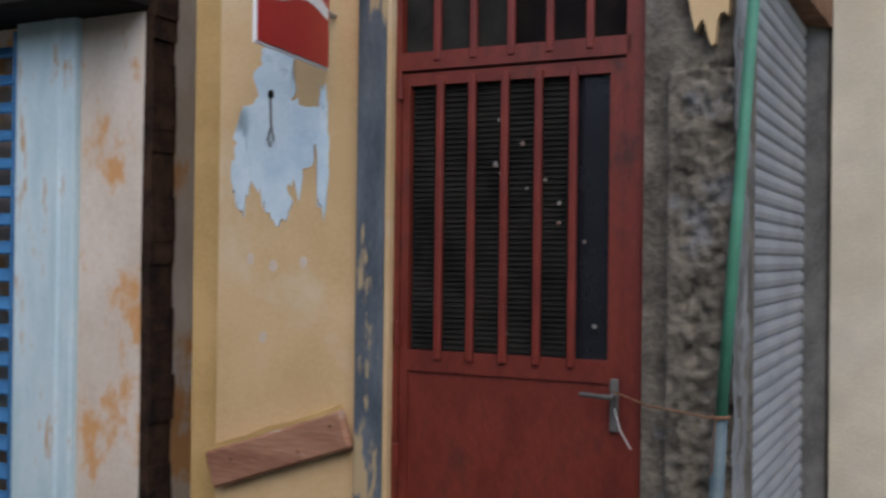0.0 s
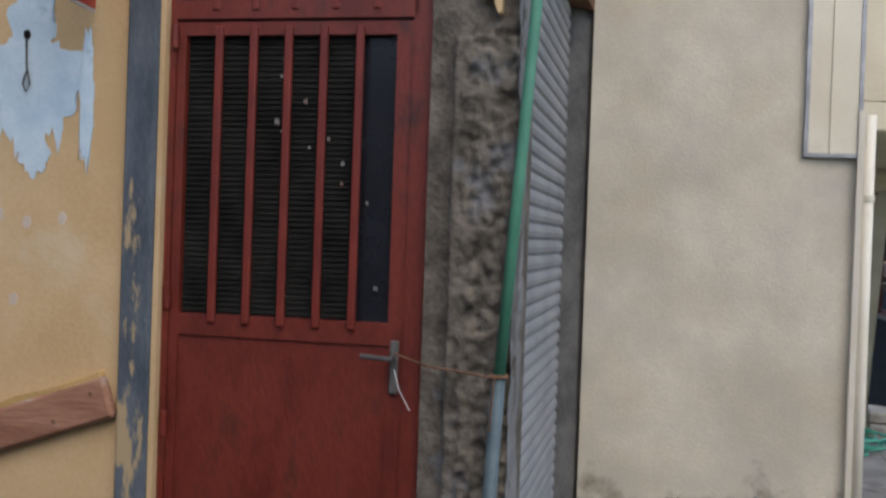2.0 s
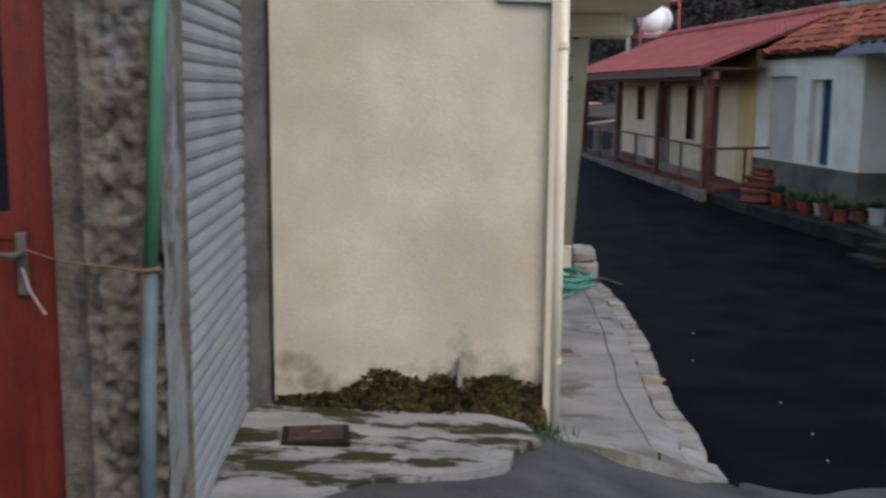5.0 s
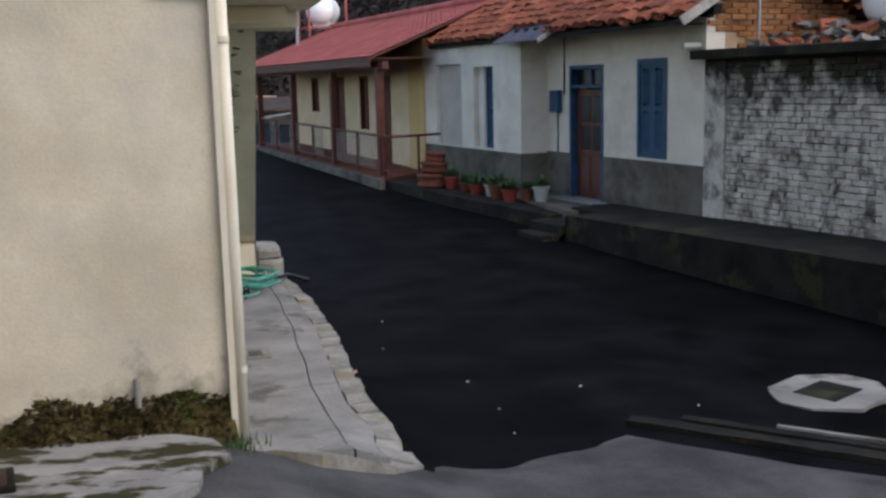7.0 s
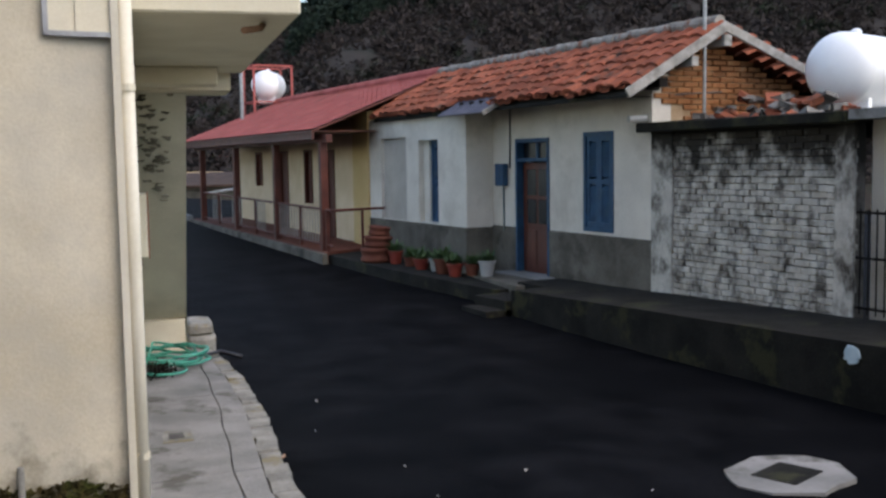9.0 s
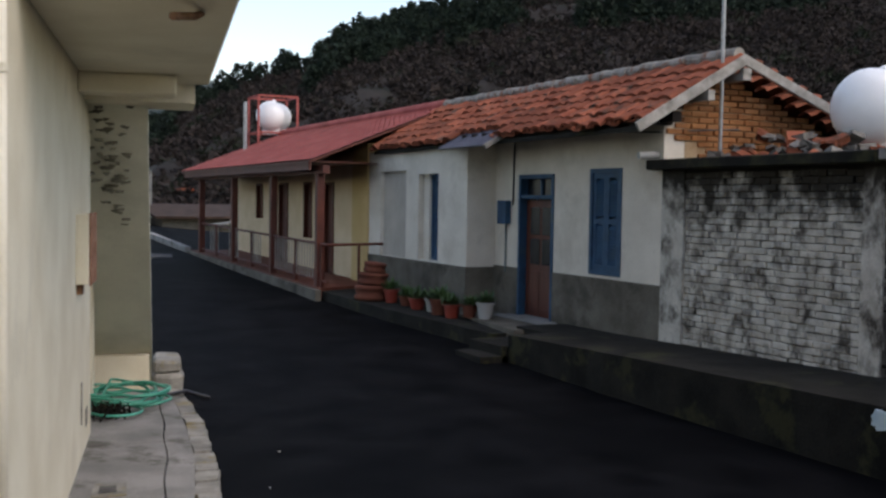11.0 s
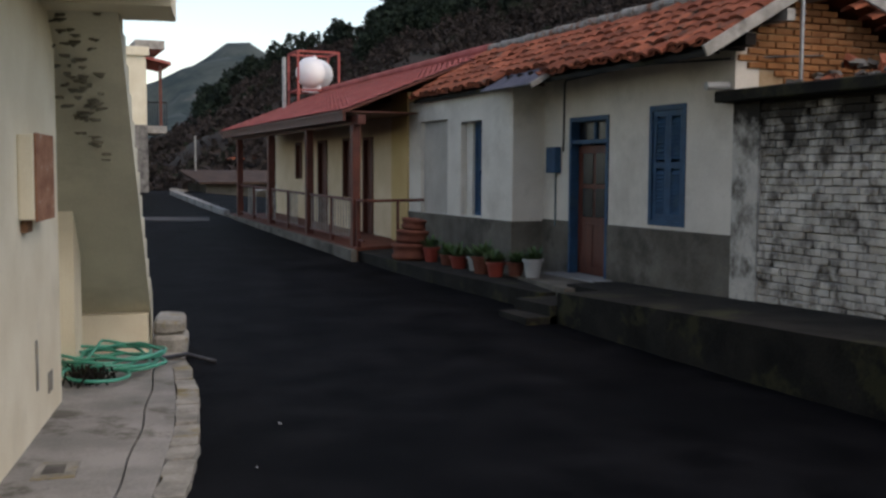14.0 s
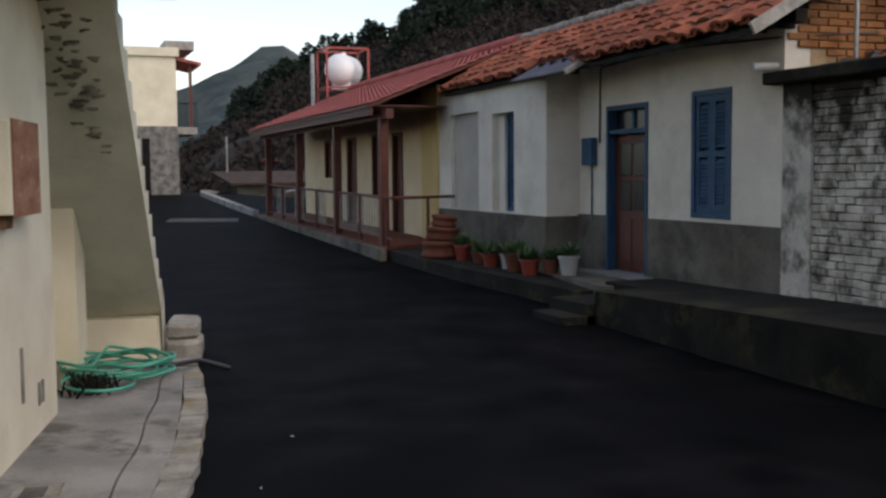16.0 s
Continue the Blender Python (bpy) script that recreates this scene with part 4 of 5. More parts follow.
for y0 in (13.96, 14.28):
    for z0, z1 in ((-0.2, 0.35), (0.45, 0.82), (0.88, 1.28)):
        part("door_panel", box(X1 + 0.088, X1 + 0.101, y0, y0 + 0.26, z0, z1, bevel=0.008), DARKGLASS if z0 > 0.4 else BROWNWOOD, hd)
bm = box(X1 - 0.02, X1 + 0.15, 13.762, 13.81, -0.34, 1.748)
box(X1 - 0.02, X1 + 0.15, 14.67, 14.718, -0.34, 1.748, bm)
box(X1 - 0.02, X1 + 0.15, 13.81, 14.67, 1.69, 1.748, bm)
box(X1 + 0.0, X1 + 0.16, 13.81, 14.67, 1.4, 1.45, bm)
part("door_frame", bm, HOUSEBLUE, house, "blue painted door frame")
part("transom_glass", box(X1 + 0.11, X1 + 0.12, 13.81, 14.67, 1.45, 1.69), DARKGLASS, house)
part("transom_bar", box(X1 + 0.08, X1 + 0.11, 14.22, 14.26, 1.45, 1.68), HOUSEBLUE, house)
part("threshold", box(X1 - 0.3, X1 + 0.14, 13.6, 14.9, -0.36, -0.31, bevel=0.01), CONCRETE, house, "pale stone threshold")


def shuttered(x, y0, y1, z0, z1, parent, leaves=2):
    bm = box(x, x + 0.12, y0, y0 + 0.06, z0, z1)
    box(x, x + 0.12, y1 - 0.06, y1, z0, z1, bm)
    box(x, x + 0.12, y0 + 0.06, y1 - 0.06, z1 - 0.06, z1, bm)
    box(x, x + 0.12, y0 + 0.06, y1 - 0.06, z0, z0 + 0.06, bm)
    w = part("window", bm, HOUSEBLUE, parent, "blue louvred window shutters, closed")
    half = (y1 - y0 - 0.12) / leaves
    for k in range(leaves):
        a = y0 + 0.06 + k * half
        bm = box(x + 0.02, x + 0.06, a + 0.002, a + 0.06, z0 + 0.062, z1 - 0.062)
        box(x + 0.02, x + 0.06, a + half - 0.06, a + half - 0.002, z0 + 0.062, z1 - 0.062, bm)
        for zz in (z0 + 0.062, (z0 + z1) / 2 - 0.03, z1 - 0.13):
            box(x + 0.02, x + 0.06, a + 0.06, a + half - 0.06, zz, zz + 0.068, bm)
        part("leaf_frame", bm, HOUSEBLUE, w)
        zz = z0 + 0.16
        while zz < z1 - 0.15:
            if abs(zz - (z0 + z1) / 2) > 0.06:
                b = box(-0.036, 0.036, 0.06, half - 0.06, -0.004, 0.004, m=Matrix.Translation((x + 0.04, a, zz)) @ pose(0, 0, 0, 0, -55, 0))
                part("slat", b, HOUSEBLUE, w)
            zz += 0.045
    part("backing", box(x + 0.1, x + 0.11, y0 + 0.06, y1 - 0.06, z0 + 0.06, z1 - 0.06), HOUSEBLUE, w)


shuttered(X1 - 0.01, 12.172, 12.878, 0.422, 1.798, house)
shuttered(X2 + 0.14, 16.462, 17.0, 0.372, 1.788, house, 1)
part("window_reveal", box(X2 + 0.1, X2 + 0.28, 17.0, 17.218, 0.372, 1.788), WHITEWASH, house)
mb = thing("meter_box", "dark blue electricity meter box on the house wall", "meter box", (X1, 15.1, 1.2))
part("case", box(X1 - 0.1, X1 - 0.002, 14.96, 15.22, 1.02, 1.37, bevel=0.008), HOUSEBLUE, mb)
part("conduit", tube([(X1 - 0.02, 15.08, 1.02), (X1 - 0.02, 15.08, 0.3)], 0.012, 6), GREYPIPE, mb)
part("conduit", tube([(X1 - 0.02, 14.88, 1.3), (X1 - 0.02, 14.86, 2.2), (X1 - 0.03, 14.8, 2.25), (X1 - 0.03, 13.2, 2.3), (X1 - 0.03, 11.4, 2.2), (X1 + 0.6, 11.28, 2.24), (X1 + 1.0, 11.2, 2.26)], 0.012, 6), BLACKHOSE, mb)
ant = thing("roof_pole", "thin grey steel pole beside the gable", "pole", (9.5, 11.1, 2))
part("pole", tube([(9.3, 11.1, 1.7), (9.3, 11.1, 3.9)], 0.022, 8), STEEL, ant)

# gable wall of brick, facing the yard
GY = 11.36
RX, RZ = 9.55, 3.12


def roof_z(x):
    return 2.42 + (x - 8.3) * (RZ - 2.42) / (RX - 8.3) if x < RX else RZ - (x - RX) * 0.37


gable = part("gable_wall", prism([(X1 + 0.301, GY - 0.002), (12.3, GY - 0.002), (12.3, GY + 0.3), (X1 + 0.301, GY + 0.3)], -0.6, lambda x, y: roof_z(x) - 0.12), LIMEMORTAR, house)
bk = box(0, 0.22, 0, 0.09, 0, 0.06, bevel=0.006)
bmesh.ops.recalc_face_normals(bk, faces=bk.faces)
brick_me = bpy.data.meshes.new("brick")
bk.to_mesh(brick_me)
bk.free()
brick_me.materials.append(REDBRICK)
rng = random.Random(11)
for r in range(24):
    z = 1.75 + r * 0.072
    k = 0
    while True:
        x = X1 + 0.02 + k * 0.235 - (0.11 if r % 2 else 0)
        k += 1
        if x > 12:
            break
        if x < X1 or z + 0.07 > roof_z(x) - 0.12 or z + 0.07 > roof_z(x + 0.22) - 0.12 or x > 11.9:
            continue
        if noise.noise((x * 1.2, z * 2, 3)) > 0.25 or (x < 9.15 and z < 2.1):
            continue
        o = new("brick", brick_me)
        o.parent = gable
        o.location = (x, GY - 0.03 + rng.uniform(-0.008, 0.008), z)

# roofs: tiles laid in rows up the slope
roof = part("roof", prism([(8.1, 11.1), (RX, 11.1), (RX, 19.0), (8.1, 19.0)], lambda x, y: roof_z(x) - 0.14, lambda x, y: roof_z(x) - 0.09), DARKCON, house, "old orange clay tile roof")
part("far_slope", prism([(RX, 11.1), (12.5, 11.1), (12.5, 29), (RX, 29)], lambda x, y: roof_z(x) - 0.1, lambda x, y: roof_z(x) + 0.02), TILE, house)
tb = bmesh.new()
prof = [(math.cos(a) * 0.125, max(0, math.sin(a)) * 0.06) for a in span(math.pi, 0, 6)]
lo = [tb.verts.new((0, y, z)) for y, z in prof] 
hi = [tb.verts.new((0.42, y * 0.85, z + 0.0)) for y, z in prof]
lo2 = [tb.verts.new((0, y * 0.9, z - 0.026)) for y, z in prof]
for k in range(6):
    tb.faces.new((lo[k], lo[k + 1], hi[k + 1], hi[k]))
    tb.faces.new((lo[k], lo2[k], lo2[k + 1], lo[k + 1]))
tile_me = bpy.data.meshes.new("roof_tile")
tb.to_mesh(tile_me)
tb.free()
tile_me.materials.append(TILE)
pitch = -math.degrees(math.atan2(RZ - 2.42, RX - 8.3))
rng = random.Random(2)
extra = bmesh.new()
for r in range(6):
    for c in range(34):
        y = 11.15 + c * 0.237
        x = 8.04 + r * 0.232 + rng.uniform(-0.02, 0.02) + (rng.uniform(-0.03, 0.05) if r == 0 else 0)
        if r == 0 and 14.35 < y < 15.75:
            continue
        mm = Matrix.Translation((x, y + rng.uniform(-0.015, 0.015), roof_z(x) - 0.005 + rng.uniform(0, 0.022))) @ pose(0, 0, 0, rng.uniform(-5, 5), pitch + 5 + rng.uniform(-2.5, 2.5), rng.uniform(-4, 4))
        o = new("roof_tile", tile_me)
        o.parent = roof
        o.matrix_world = mm
        if c < 33:
            b = bmesh.new()
            b.from_mesh(tile_me)
            bmesh.ops.transform(b, matrix=mm @ Matrix.Translation((0, 0.118, 0.02)) @ pose(0, 0, 0, 180, 0, 0), verts=b.verts)
            join(extra, b)
tagged(part("under_tiles", extra, TILE, roof), kind="stuff")
bm = bmesh.new()
for k in range(26):
    y = 11.1 + k * 0.31
    tube([(RX, y, RZ + 0.02), (RX, y + 0.33, RZ + 0.035 + 0.01 * (k % 3))], [0.085 + 0.012 * (k % 2), 0.07], 10, bm)
part("ridge_tiles", bm, RIDGE, roof, "grey mortared ridge tiles")
for k in range(24):
    y = 11.3 + k * 0.32
    # rafters coloured black for the shade below the eave, not for their wood
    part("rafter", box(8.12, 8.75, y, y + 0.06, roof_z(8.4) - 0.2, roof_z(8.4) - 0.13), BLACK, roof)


def board(p, q, w, t, material, name, parent):
    p, q = Vector(p), Vector(q)
    d = q - p
    m = Matrix.Translation(p) @ d.to_track_quat("X", "Z").to_matrix().to_4x4()
    return part(name, box(0, d.length, -t / 2, t / 2, -w / 2, w / 2, m=m, bevel=0.006), material, parent)


for k in range(12):
    x = RX + 0.08 + 0.24 * k
    o = new("roof_tile", tile_me)
    o.parent = roof
    o.matrix_world = Matrix.Translation((x + 0.2, 11.12, roof_z(x + 0.2) + 0.03)) @ pose(0, 0, 0, 0, 180 - 20.3, 0) @ pose(0, 0, 0, 180, 0, 0)
board((8.02, 11.0, roof_z(8.02) - 0.06), (RX + 0.03, 11.0, RZ - 0.04), 0.12, 0.035, BOARD, "bargeboard", roof)
board((RX - 0.03, 11.005, RZ - 0.04), (12.4, 11.005, roof_z(12.4) - 0.06), 0.12, 0.035, BOARD, "bargeboard", roof)
part("purlin_end", box(RX - 0.06, RX + 0.06, 10.95, 11.5, RZ - 0.3, RZ - 0.16), BOARD, roof)
part("purlin_end", box(9.0, 9.1, 10.98, 11.5, roof_z(9.05) - 0.28, roof_z(9.05) - 0.16), BOARD, roof)
# this purlin has eave shade in its colour; the purlin ends show bare board
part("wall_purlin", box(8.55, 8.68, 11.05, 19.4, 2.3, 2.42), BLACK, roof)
bm = bmesh.new()
ring = [[bm.verts.new((x, y, roof_z(x) - 0.02 + h + 0.008 * math.sin(y * math.tau / 0.11))) for y in span(14.3, 15.8, 90)] for x, h in ((7.84, 0), (8.45, 0), (8.45, -0.012), (7.84, -0.012))]
for a, b in zip(ring, ring[1:] + ring[:1]):
    for k in range(90):
        bm.faces.new((a[k], a[k + 1], b[k + 1], b[k]))
part("canopy_sheet", bm, DARKSHEET, house, "dark corrugated canopy sheet over the door")
board((7.84, 14.27, roof_z(7.84) - 0.05), (8.4, 14.27, roof_z(8.4) - 0.05), 0.07, 0.03, BOARD, "canopy_board", house)
sp = tagged(part("rain_spout", tube([(8.42, 11.5, 1.92), (8.75, 11.46, 1.935)], 0.045, 10), WHITEPOT), "short white plastic rain spout", "spout")

# ---- porch house ----
porch = thing("porch_house", "low cream house with a red roof and a railed porch", "house", (8.2, 24, 0))
PY0, PY1 = 20.25, 29.1
XP = 7.09
holes = [(26.7, 27.25, 0.85, 1.72), (24.6, 25.3, -0.2, 1.72), (22.9, 23.42, 0.5, 1.72), (21.5, 22.1, -0.2, 1.7)]
wall_x_plane("wall", X2 + 0.06, PY0, PY1, -0.6, 2.3, holes, CREAMWALL, porch)
part("end_wall", box(X2 + 0.06, 12, PY1, PY1 + 0.25, -0.6, 2.4), CREAMWALL, porch)
part("core", box(X2 + 0.5, 12, PY0, PY1, -0.6, 2.2), BLACK, porch)
for y0, y1, z0, z1 in holes:
    d = part("door" if z0 < 0 else "window", box(X2 + 0.13, X2 + 0.17, y0 + 0.05, y1 - 0.05, z0, z1 - 0.05), REDWOOD, porch, "red-brown shuttered opening")
    bm = box(X2 + 0.03, X2 + 0.13, y0 + 0.001, y0 + 0.06, z0, z1)
    box(X2 + 0.03, X2 + 0.13, y1 - 0.06, y1 - 0.001, z0, z1, bm)
    box(X2 + 0.03, X2 + 0.13, y0 + 0.06, y1 - 0.06, z1 - 0.06, z1 - 0.001, bm)
    part("frame", bm, BROWNWOOD, d)
    for k in range(int((z1 - z0) / 0.09) - 1):
        part("slat", box(X2 + 0.11, X2 + 0.135, y0 + 0.07, y1 - 0.07, z0 + 0.05 + 0.09 * k, z0 + 0.11 + 0.09 * k), REDWOOD, d)
part("porch_floor", prism([(XP - 0.12, 18.7), (X2 + 0.06, 19.3), (X2 + 0.06, PY1), (XP - 0.12, PY1)], -0.9, lambda x, y: lerp(y, [(18.7, -0.22), (29, -0.05)])), TERRACOTTA, porch)
part("porch_kerb", prism([(XP - 0.22, 18.6), (XP - 0.12, 18.6), (XP - 0.12, PY1), (XP - 0.22, PY1)], -0.9, lambda x, y: lerp(y, [(18.7, -0.24), (29, -0.06)])), PLINTH, porch)
for y in (19.05, 21.9, 25.0, 28.3):
    part("post", box(XP - 0.07, XP + 0.07, y - 0.07, y + 0.07, -0.3, 1.86, bevel=0.008), REDWOOD, porch)
part("porch_beam", box(XP - 0.06, XP + 0.06, 18.7, 29.0, 1.8, 1.95), REDWOOD, porch)
part("fascia", box(XP - 0.24, XP - 0.2, 18.95, 29.3, 1.86, 2.04), REDWOOD, porch)
part("soffit", prism([(XP - 0.2, 18.95), (X2 - 0.04, 18.95), (X2 - 0.04, 29.3), (XP - 0.2, 29.3)], 2.0, lambda x, y: 2.02 + 0.0 * x), BROWNWOOD, porch)


def porch_roof_z(x):
    return 2.03 + (x - (XP - 0.28)) * (RZ - 2.03) / (RX - XP + 0.28)


bm = bmesh.new()
ysr = span(18.9, 29.5, 340)
for i in range(13):
    x0, x1 = XP - 0.28 + (RX - XP + 0.28) * i / 13, XP - 0.28 + (RX - XP + 0.28) * (i + 1) / 13
    ra = [bm.verts.new((x0, y, porch_roof_z(x0) + 0.025 + 0.01 * math.sin(y * math.tau / 0.24))) for y in ysr]
    rb = [bm.verts.new((x1 + 0.01, y, porch_roof_z(x1) + 0.008 + 0.01 * math.sin(y * math.tau / 0.24))) for y in ysr]
    for k in range(len(ysr) - 1):
        bm.faces.new((ra[k], ra[k + 1], rb[k + 1], rb[k]))
proof = tagged(part("roof", bm, REDROOF, porch, "red tiled roof in even ribs", True), kind="stuff")
part("roof_deck", prism([(XP - 0.27, 18.9), (RX, 18.9), (RX, 29.5), (XP - 0.27, 29.5)], lambda x, y: porch_roof_z(x) - 0.06, lambda x, y: porch_roof_z(x) - 0.02), REDWOOD, porch)
bm = bmesh.new()
tube([(RX, 19.0, RZ + 0.03), (RX, 29.5, RZ + 0.03)], 0.1, 10, bm)
part("ridge", bm, REDROOF, porch)
railing = thing("porch_railing", "red-brown painted metal porch railing", "railing", (XP, 23, 0))
ry = [18.9, 20.4, 21.9, 23.5, 25.0, 26.7, 28.3]
part("top_rail", tube([(XP, 18.6, 0.55), (XP, 28.4, 0.68)], 0.025, 8), REDWOOD, railing)
part("top_rail", tube([(XP, 18.6, 0.55), (X2, 18.75, 0.56)], 0.025, 8), REDWOOD, railing)
part("bottom_rail", tube([(XP, 18.6, -0.1), (XP, 28.4, 0.03)], 0.018, 8), REDWOOD, railing)
for y in ry:
    z = lerp(y, [(18.7, -0.22), (29, -0.05)])
    part("post", box(XP - 0.03, XP + 0.03, y - 0.03, y + 0.03, z, z + 0.78), REDWOOD, railing)
for k in range(60):
    y = 19.1 + k * 0.155
    if (k // 6) % 2 == 0 or k < 12:
        z = lerp(y, [(18.7, -0.22), (29, -0.05)])
        part("baluster", box(XP - 0.008, XP + 0.008, y - 0.008, y + 0.008, z + 0.1, z + 0.75), BOARD, railing)
part("post", box(X2 - 0.5, X2 - 0.46, 18.68, 18.72, -0.3, 0.56), REDWOOD, railing)

# pots along the walk
for k, (r, h, z) in enumerate(((0.29, 0.26, -0.31), (0.25, 0.2, -0.05), (0.19, 0.17, 0.15))):
    b = lathe([(r * 0.86, 0), (r, h * 0.15), (r, h * 0.3), (r * 0.9, h * 0.42), (r * 0.95, h * 0.7), (r * 1.02, h * 0.78), (r * 1.0, h * 0.94), (r * 0.7, h)], 24, pose(7.42 + 0.02 * k, 17.35, z, 2 * k, 3 * k, 0))
    tagged(part("clay_pot", b, TERRACOTTA, smooth=True), "weathered terracotta pot in a stack on the walk", "pot", group="stacked clay pots")


def plant(x, y, z, r, h, material, seed, label, leafy=1.0):
    t = thing("potted_plant", label, "plant", (x, y, z), group="pots along the walk")
    part("pot", lathe([(r * 0.7, 0), (r * 0.95, h * 0.85), (r * 1.08, h * 0.86), (r * 1.08, h), (r * 0.9, h)], 16, pose(x, y, z)), material, t)
    part("soil", lathe([(r * 0.88, h * 0.9), (r * 0.88, h * 1.004)], 12, pose(x, y, z)), SOIL, t)
    rr = random.Random(seed)
    bm = bmesh.new()
    for k in range(int(70 * leafy)):
        a, e = rr.uniform(0, math.tau), rr.uniform(0.1, 1.3)
        ln = rr.uniform(0.5, 1.0) * r * 1.9
        base = Vector((x + rr.gauss(0, r * 0.3), y + rr.gauss(0, r * 0.3), z + h))
        d = Vector((math.cos(a) * math.cos(e), math.sin(a) * math.cos(e), math.sin(e)))
        s = d.cross(Vector((0, 0, 1))).normalized() * r * 0.16
        v = [bm.verts.new(base), bm.verts.new(base + d * ln * 0.5 + s), bm.verts.new(base + d * ln + Vector((0, 0, -0.02))), bm.verts.new(base + d * ln * 0.5 - s)]
        bm.faces.new(v)
    part("leaves", bm, LEAFGREEN, t)


pots = [(7.6, 16.95, REDPLASTIC, 0.13, 0.22, "red plastic pot with a small green plant"), (7.68, 16.5, TERRACOTTA, 0.13, 0.16, "terracotta pot with dark leafy plant"), (7.66, 16.05, REDPLASTIC, 0.14, 0.18, "orange-red pot with trailing leaves"), (7.78, 15.75, WHITEPOT, 0.12, 0.2, "grey-white pot with green plant"), (7.72, 15.4, TERRACOTTA, 0.15, 0.24, "terracotta pot with bushy plant"), (7.74, 15.02, REDPLASTIC, 0.13, 0.2, "red pot with spreading leaves"), (7.9, 14.75, TERRACOTTA, 0.12, 0.18, "small clay pot with dark foliage"), (8.02, 14.5, WHITEPOT, 0.13, 0.24, "white pot with dark green plant")]
for i, (x, y, mt, r, h, lab) in enumerate(pots):
    plant(x, y, (-0.33 if y < 15.2 and x > 7.85 else lerp(y, [(13.4, -0.4), (16, -0.34), (19, -0.26)])), r, h, mt, i, lab)

# ---- whitewashed brick yard wall ----
ywall = thing("wall_yard", "whitewashed brick yard wall, stained black under its coping", "wall", (8.8, 9.8, -0.2), kind="structure")
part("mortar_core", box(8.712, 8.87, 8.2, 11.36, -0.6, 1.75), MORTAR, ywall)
bm = box(8.52, 8.95, 8.15, 11.5, 1.75, 1.87, bevel=0.015)
part("coping", bm, DARKCON, ywall, "dark mossy concrete coping")
wp = box(-0.02, 0.06, -0.107, 0.107, -0.033, 0.033, bevel=0.008)
bmesh.ops.recalc_face_normals(wp, faces=wp.faces)
wb_me = bpy.data.meshes.new("brick")
wp.to_mesh(wb_me)
wp.free()
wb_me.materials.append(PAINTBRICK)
rng = random.Random(17)
rest = bmesh.new()
count = 0
for r in range(27):
    z = -0.22 + r * 0.073
    for c in range(15):
        y = 8.3 + c * 0.222 + (0.11 if r % 2 else 0)
        if y > 11.0:
            continue
        mm = Matrix.Translation((8.703 + rng.uniform(-0.013, 0.012), y + rng.uniform(-0.008, 0.008), z + rng.uniform(-0.005, 0.005))) @ pose(0, 0, 0, rng.uniform(-2.5, 2.5), rng.uniform(-3, 3), rng.uniform(-3, 3))
        if count < 300:
            o = new("brick", wb_me)
            o.parent = ywall
            o.matrix_world = mm
            count += 1
        else:
            b = bmesh.new()
            b.from_mesh(wb_me)
            bmesh.ops.transform(b, matrix=mm, verts=b.verts)
            join(rest, b)
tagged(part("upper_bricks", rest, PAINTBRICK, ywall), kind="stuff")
part("plastered_end", box(8.66, 8.7, 10.95, 11.352, -0.3, 1.749), PLASTER, ywall, "plastered pale end of the wall")
part("plastered_edge", box(8.668, 8.7, 8.16, 8.4, -0.3, 1.749), PAINTBRICK, ywall)
yp = thing("wall_gatepier", "whitewashed brick gate pier", "pier", (8.7, 8, -0.2), kind="structure")
part("pier", box(8.66, 9.0, 7.0, 7.55, -0.5, 1.78), WHITEWASH, yp)
part("cap", box(8.55, 9.05, 6.9, 8.14, 1.781, 1.88), CONCRETE, yp)
part("wall", box(8.7, 8.95, 2.5, 7.0, -0.5, 1.78), PAINTBRICK, yp)
part("back_panel", box(8.9, 8.98, 7.552, 8.14, -0.4, 1.78), WHITEWASH, yp)
gate = thing("iron_gate", "black iron bar gate", "gate", (8.68, 7.85, -0.2))
for k in range(6):
    part("bar", tube([(8.68, 7.58 + k * 0.1, -0.15), (8.68, 7.58 + k * 0.1, 0.9)], 0.009, 6), BLACK, gate)
for z in (-0.1, 0.4, 0.85):
    part("rail", box(8.67, 8.69, 7.56, 8.13, z, z + 0.025), BLACK, gate)

# rubble and broken tiles on the lean-to roof behind the wall
part_deck = tagged(part("lean_to_roof", prism([(8.95, 8.2), (12, 8.2), (12, 11.3), (8.95, 11.3)], 1.6, lambda x, y: 1.78 + 0.06 * (x - 9)), DARKCON), "dark flat roof behind the yard wall", "roof", kind="structure")
rng = random.Random(31)
for k in range(120):
    x, y = rng.uniform(8.98, 10.4), rng.uniform(9.5, 11.2)
    s = rng.uniform(0.035, 0.11)
    b = box(-s, s, -s * 0.8, s * 0.8, -s * 0.35, s * 0.35)
    for v in b.verts:
        v.co *= rng.uniform(0.7, 1.25)
    hgt = 1.8 + 0.06 * (x - 9) + 0.32 * max(0, 1 - abs(x - 9.9) / 0.9) * rng.random() + s * 0.3
    tagged(part("rubble", placed(b, pose(x, y, hgt, rng.uniform(-30, 30), rng.uniform(-30, 30), rng.uniform(0, 180))), TILE if k % 2 else RUBBLE), "broken roof tile lying on the flat roof" if k % 2 else "grey stone lying on the flat roof", "rubble", group="rubble on the flat roof")


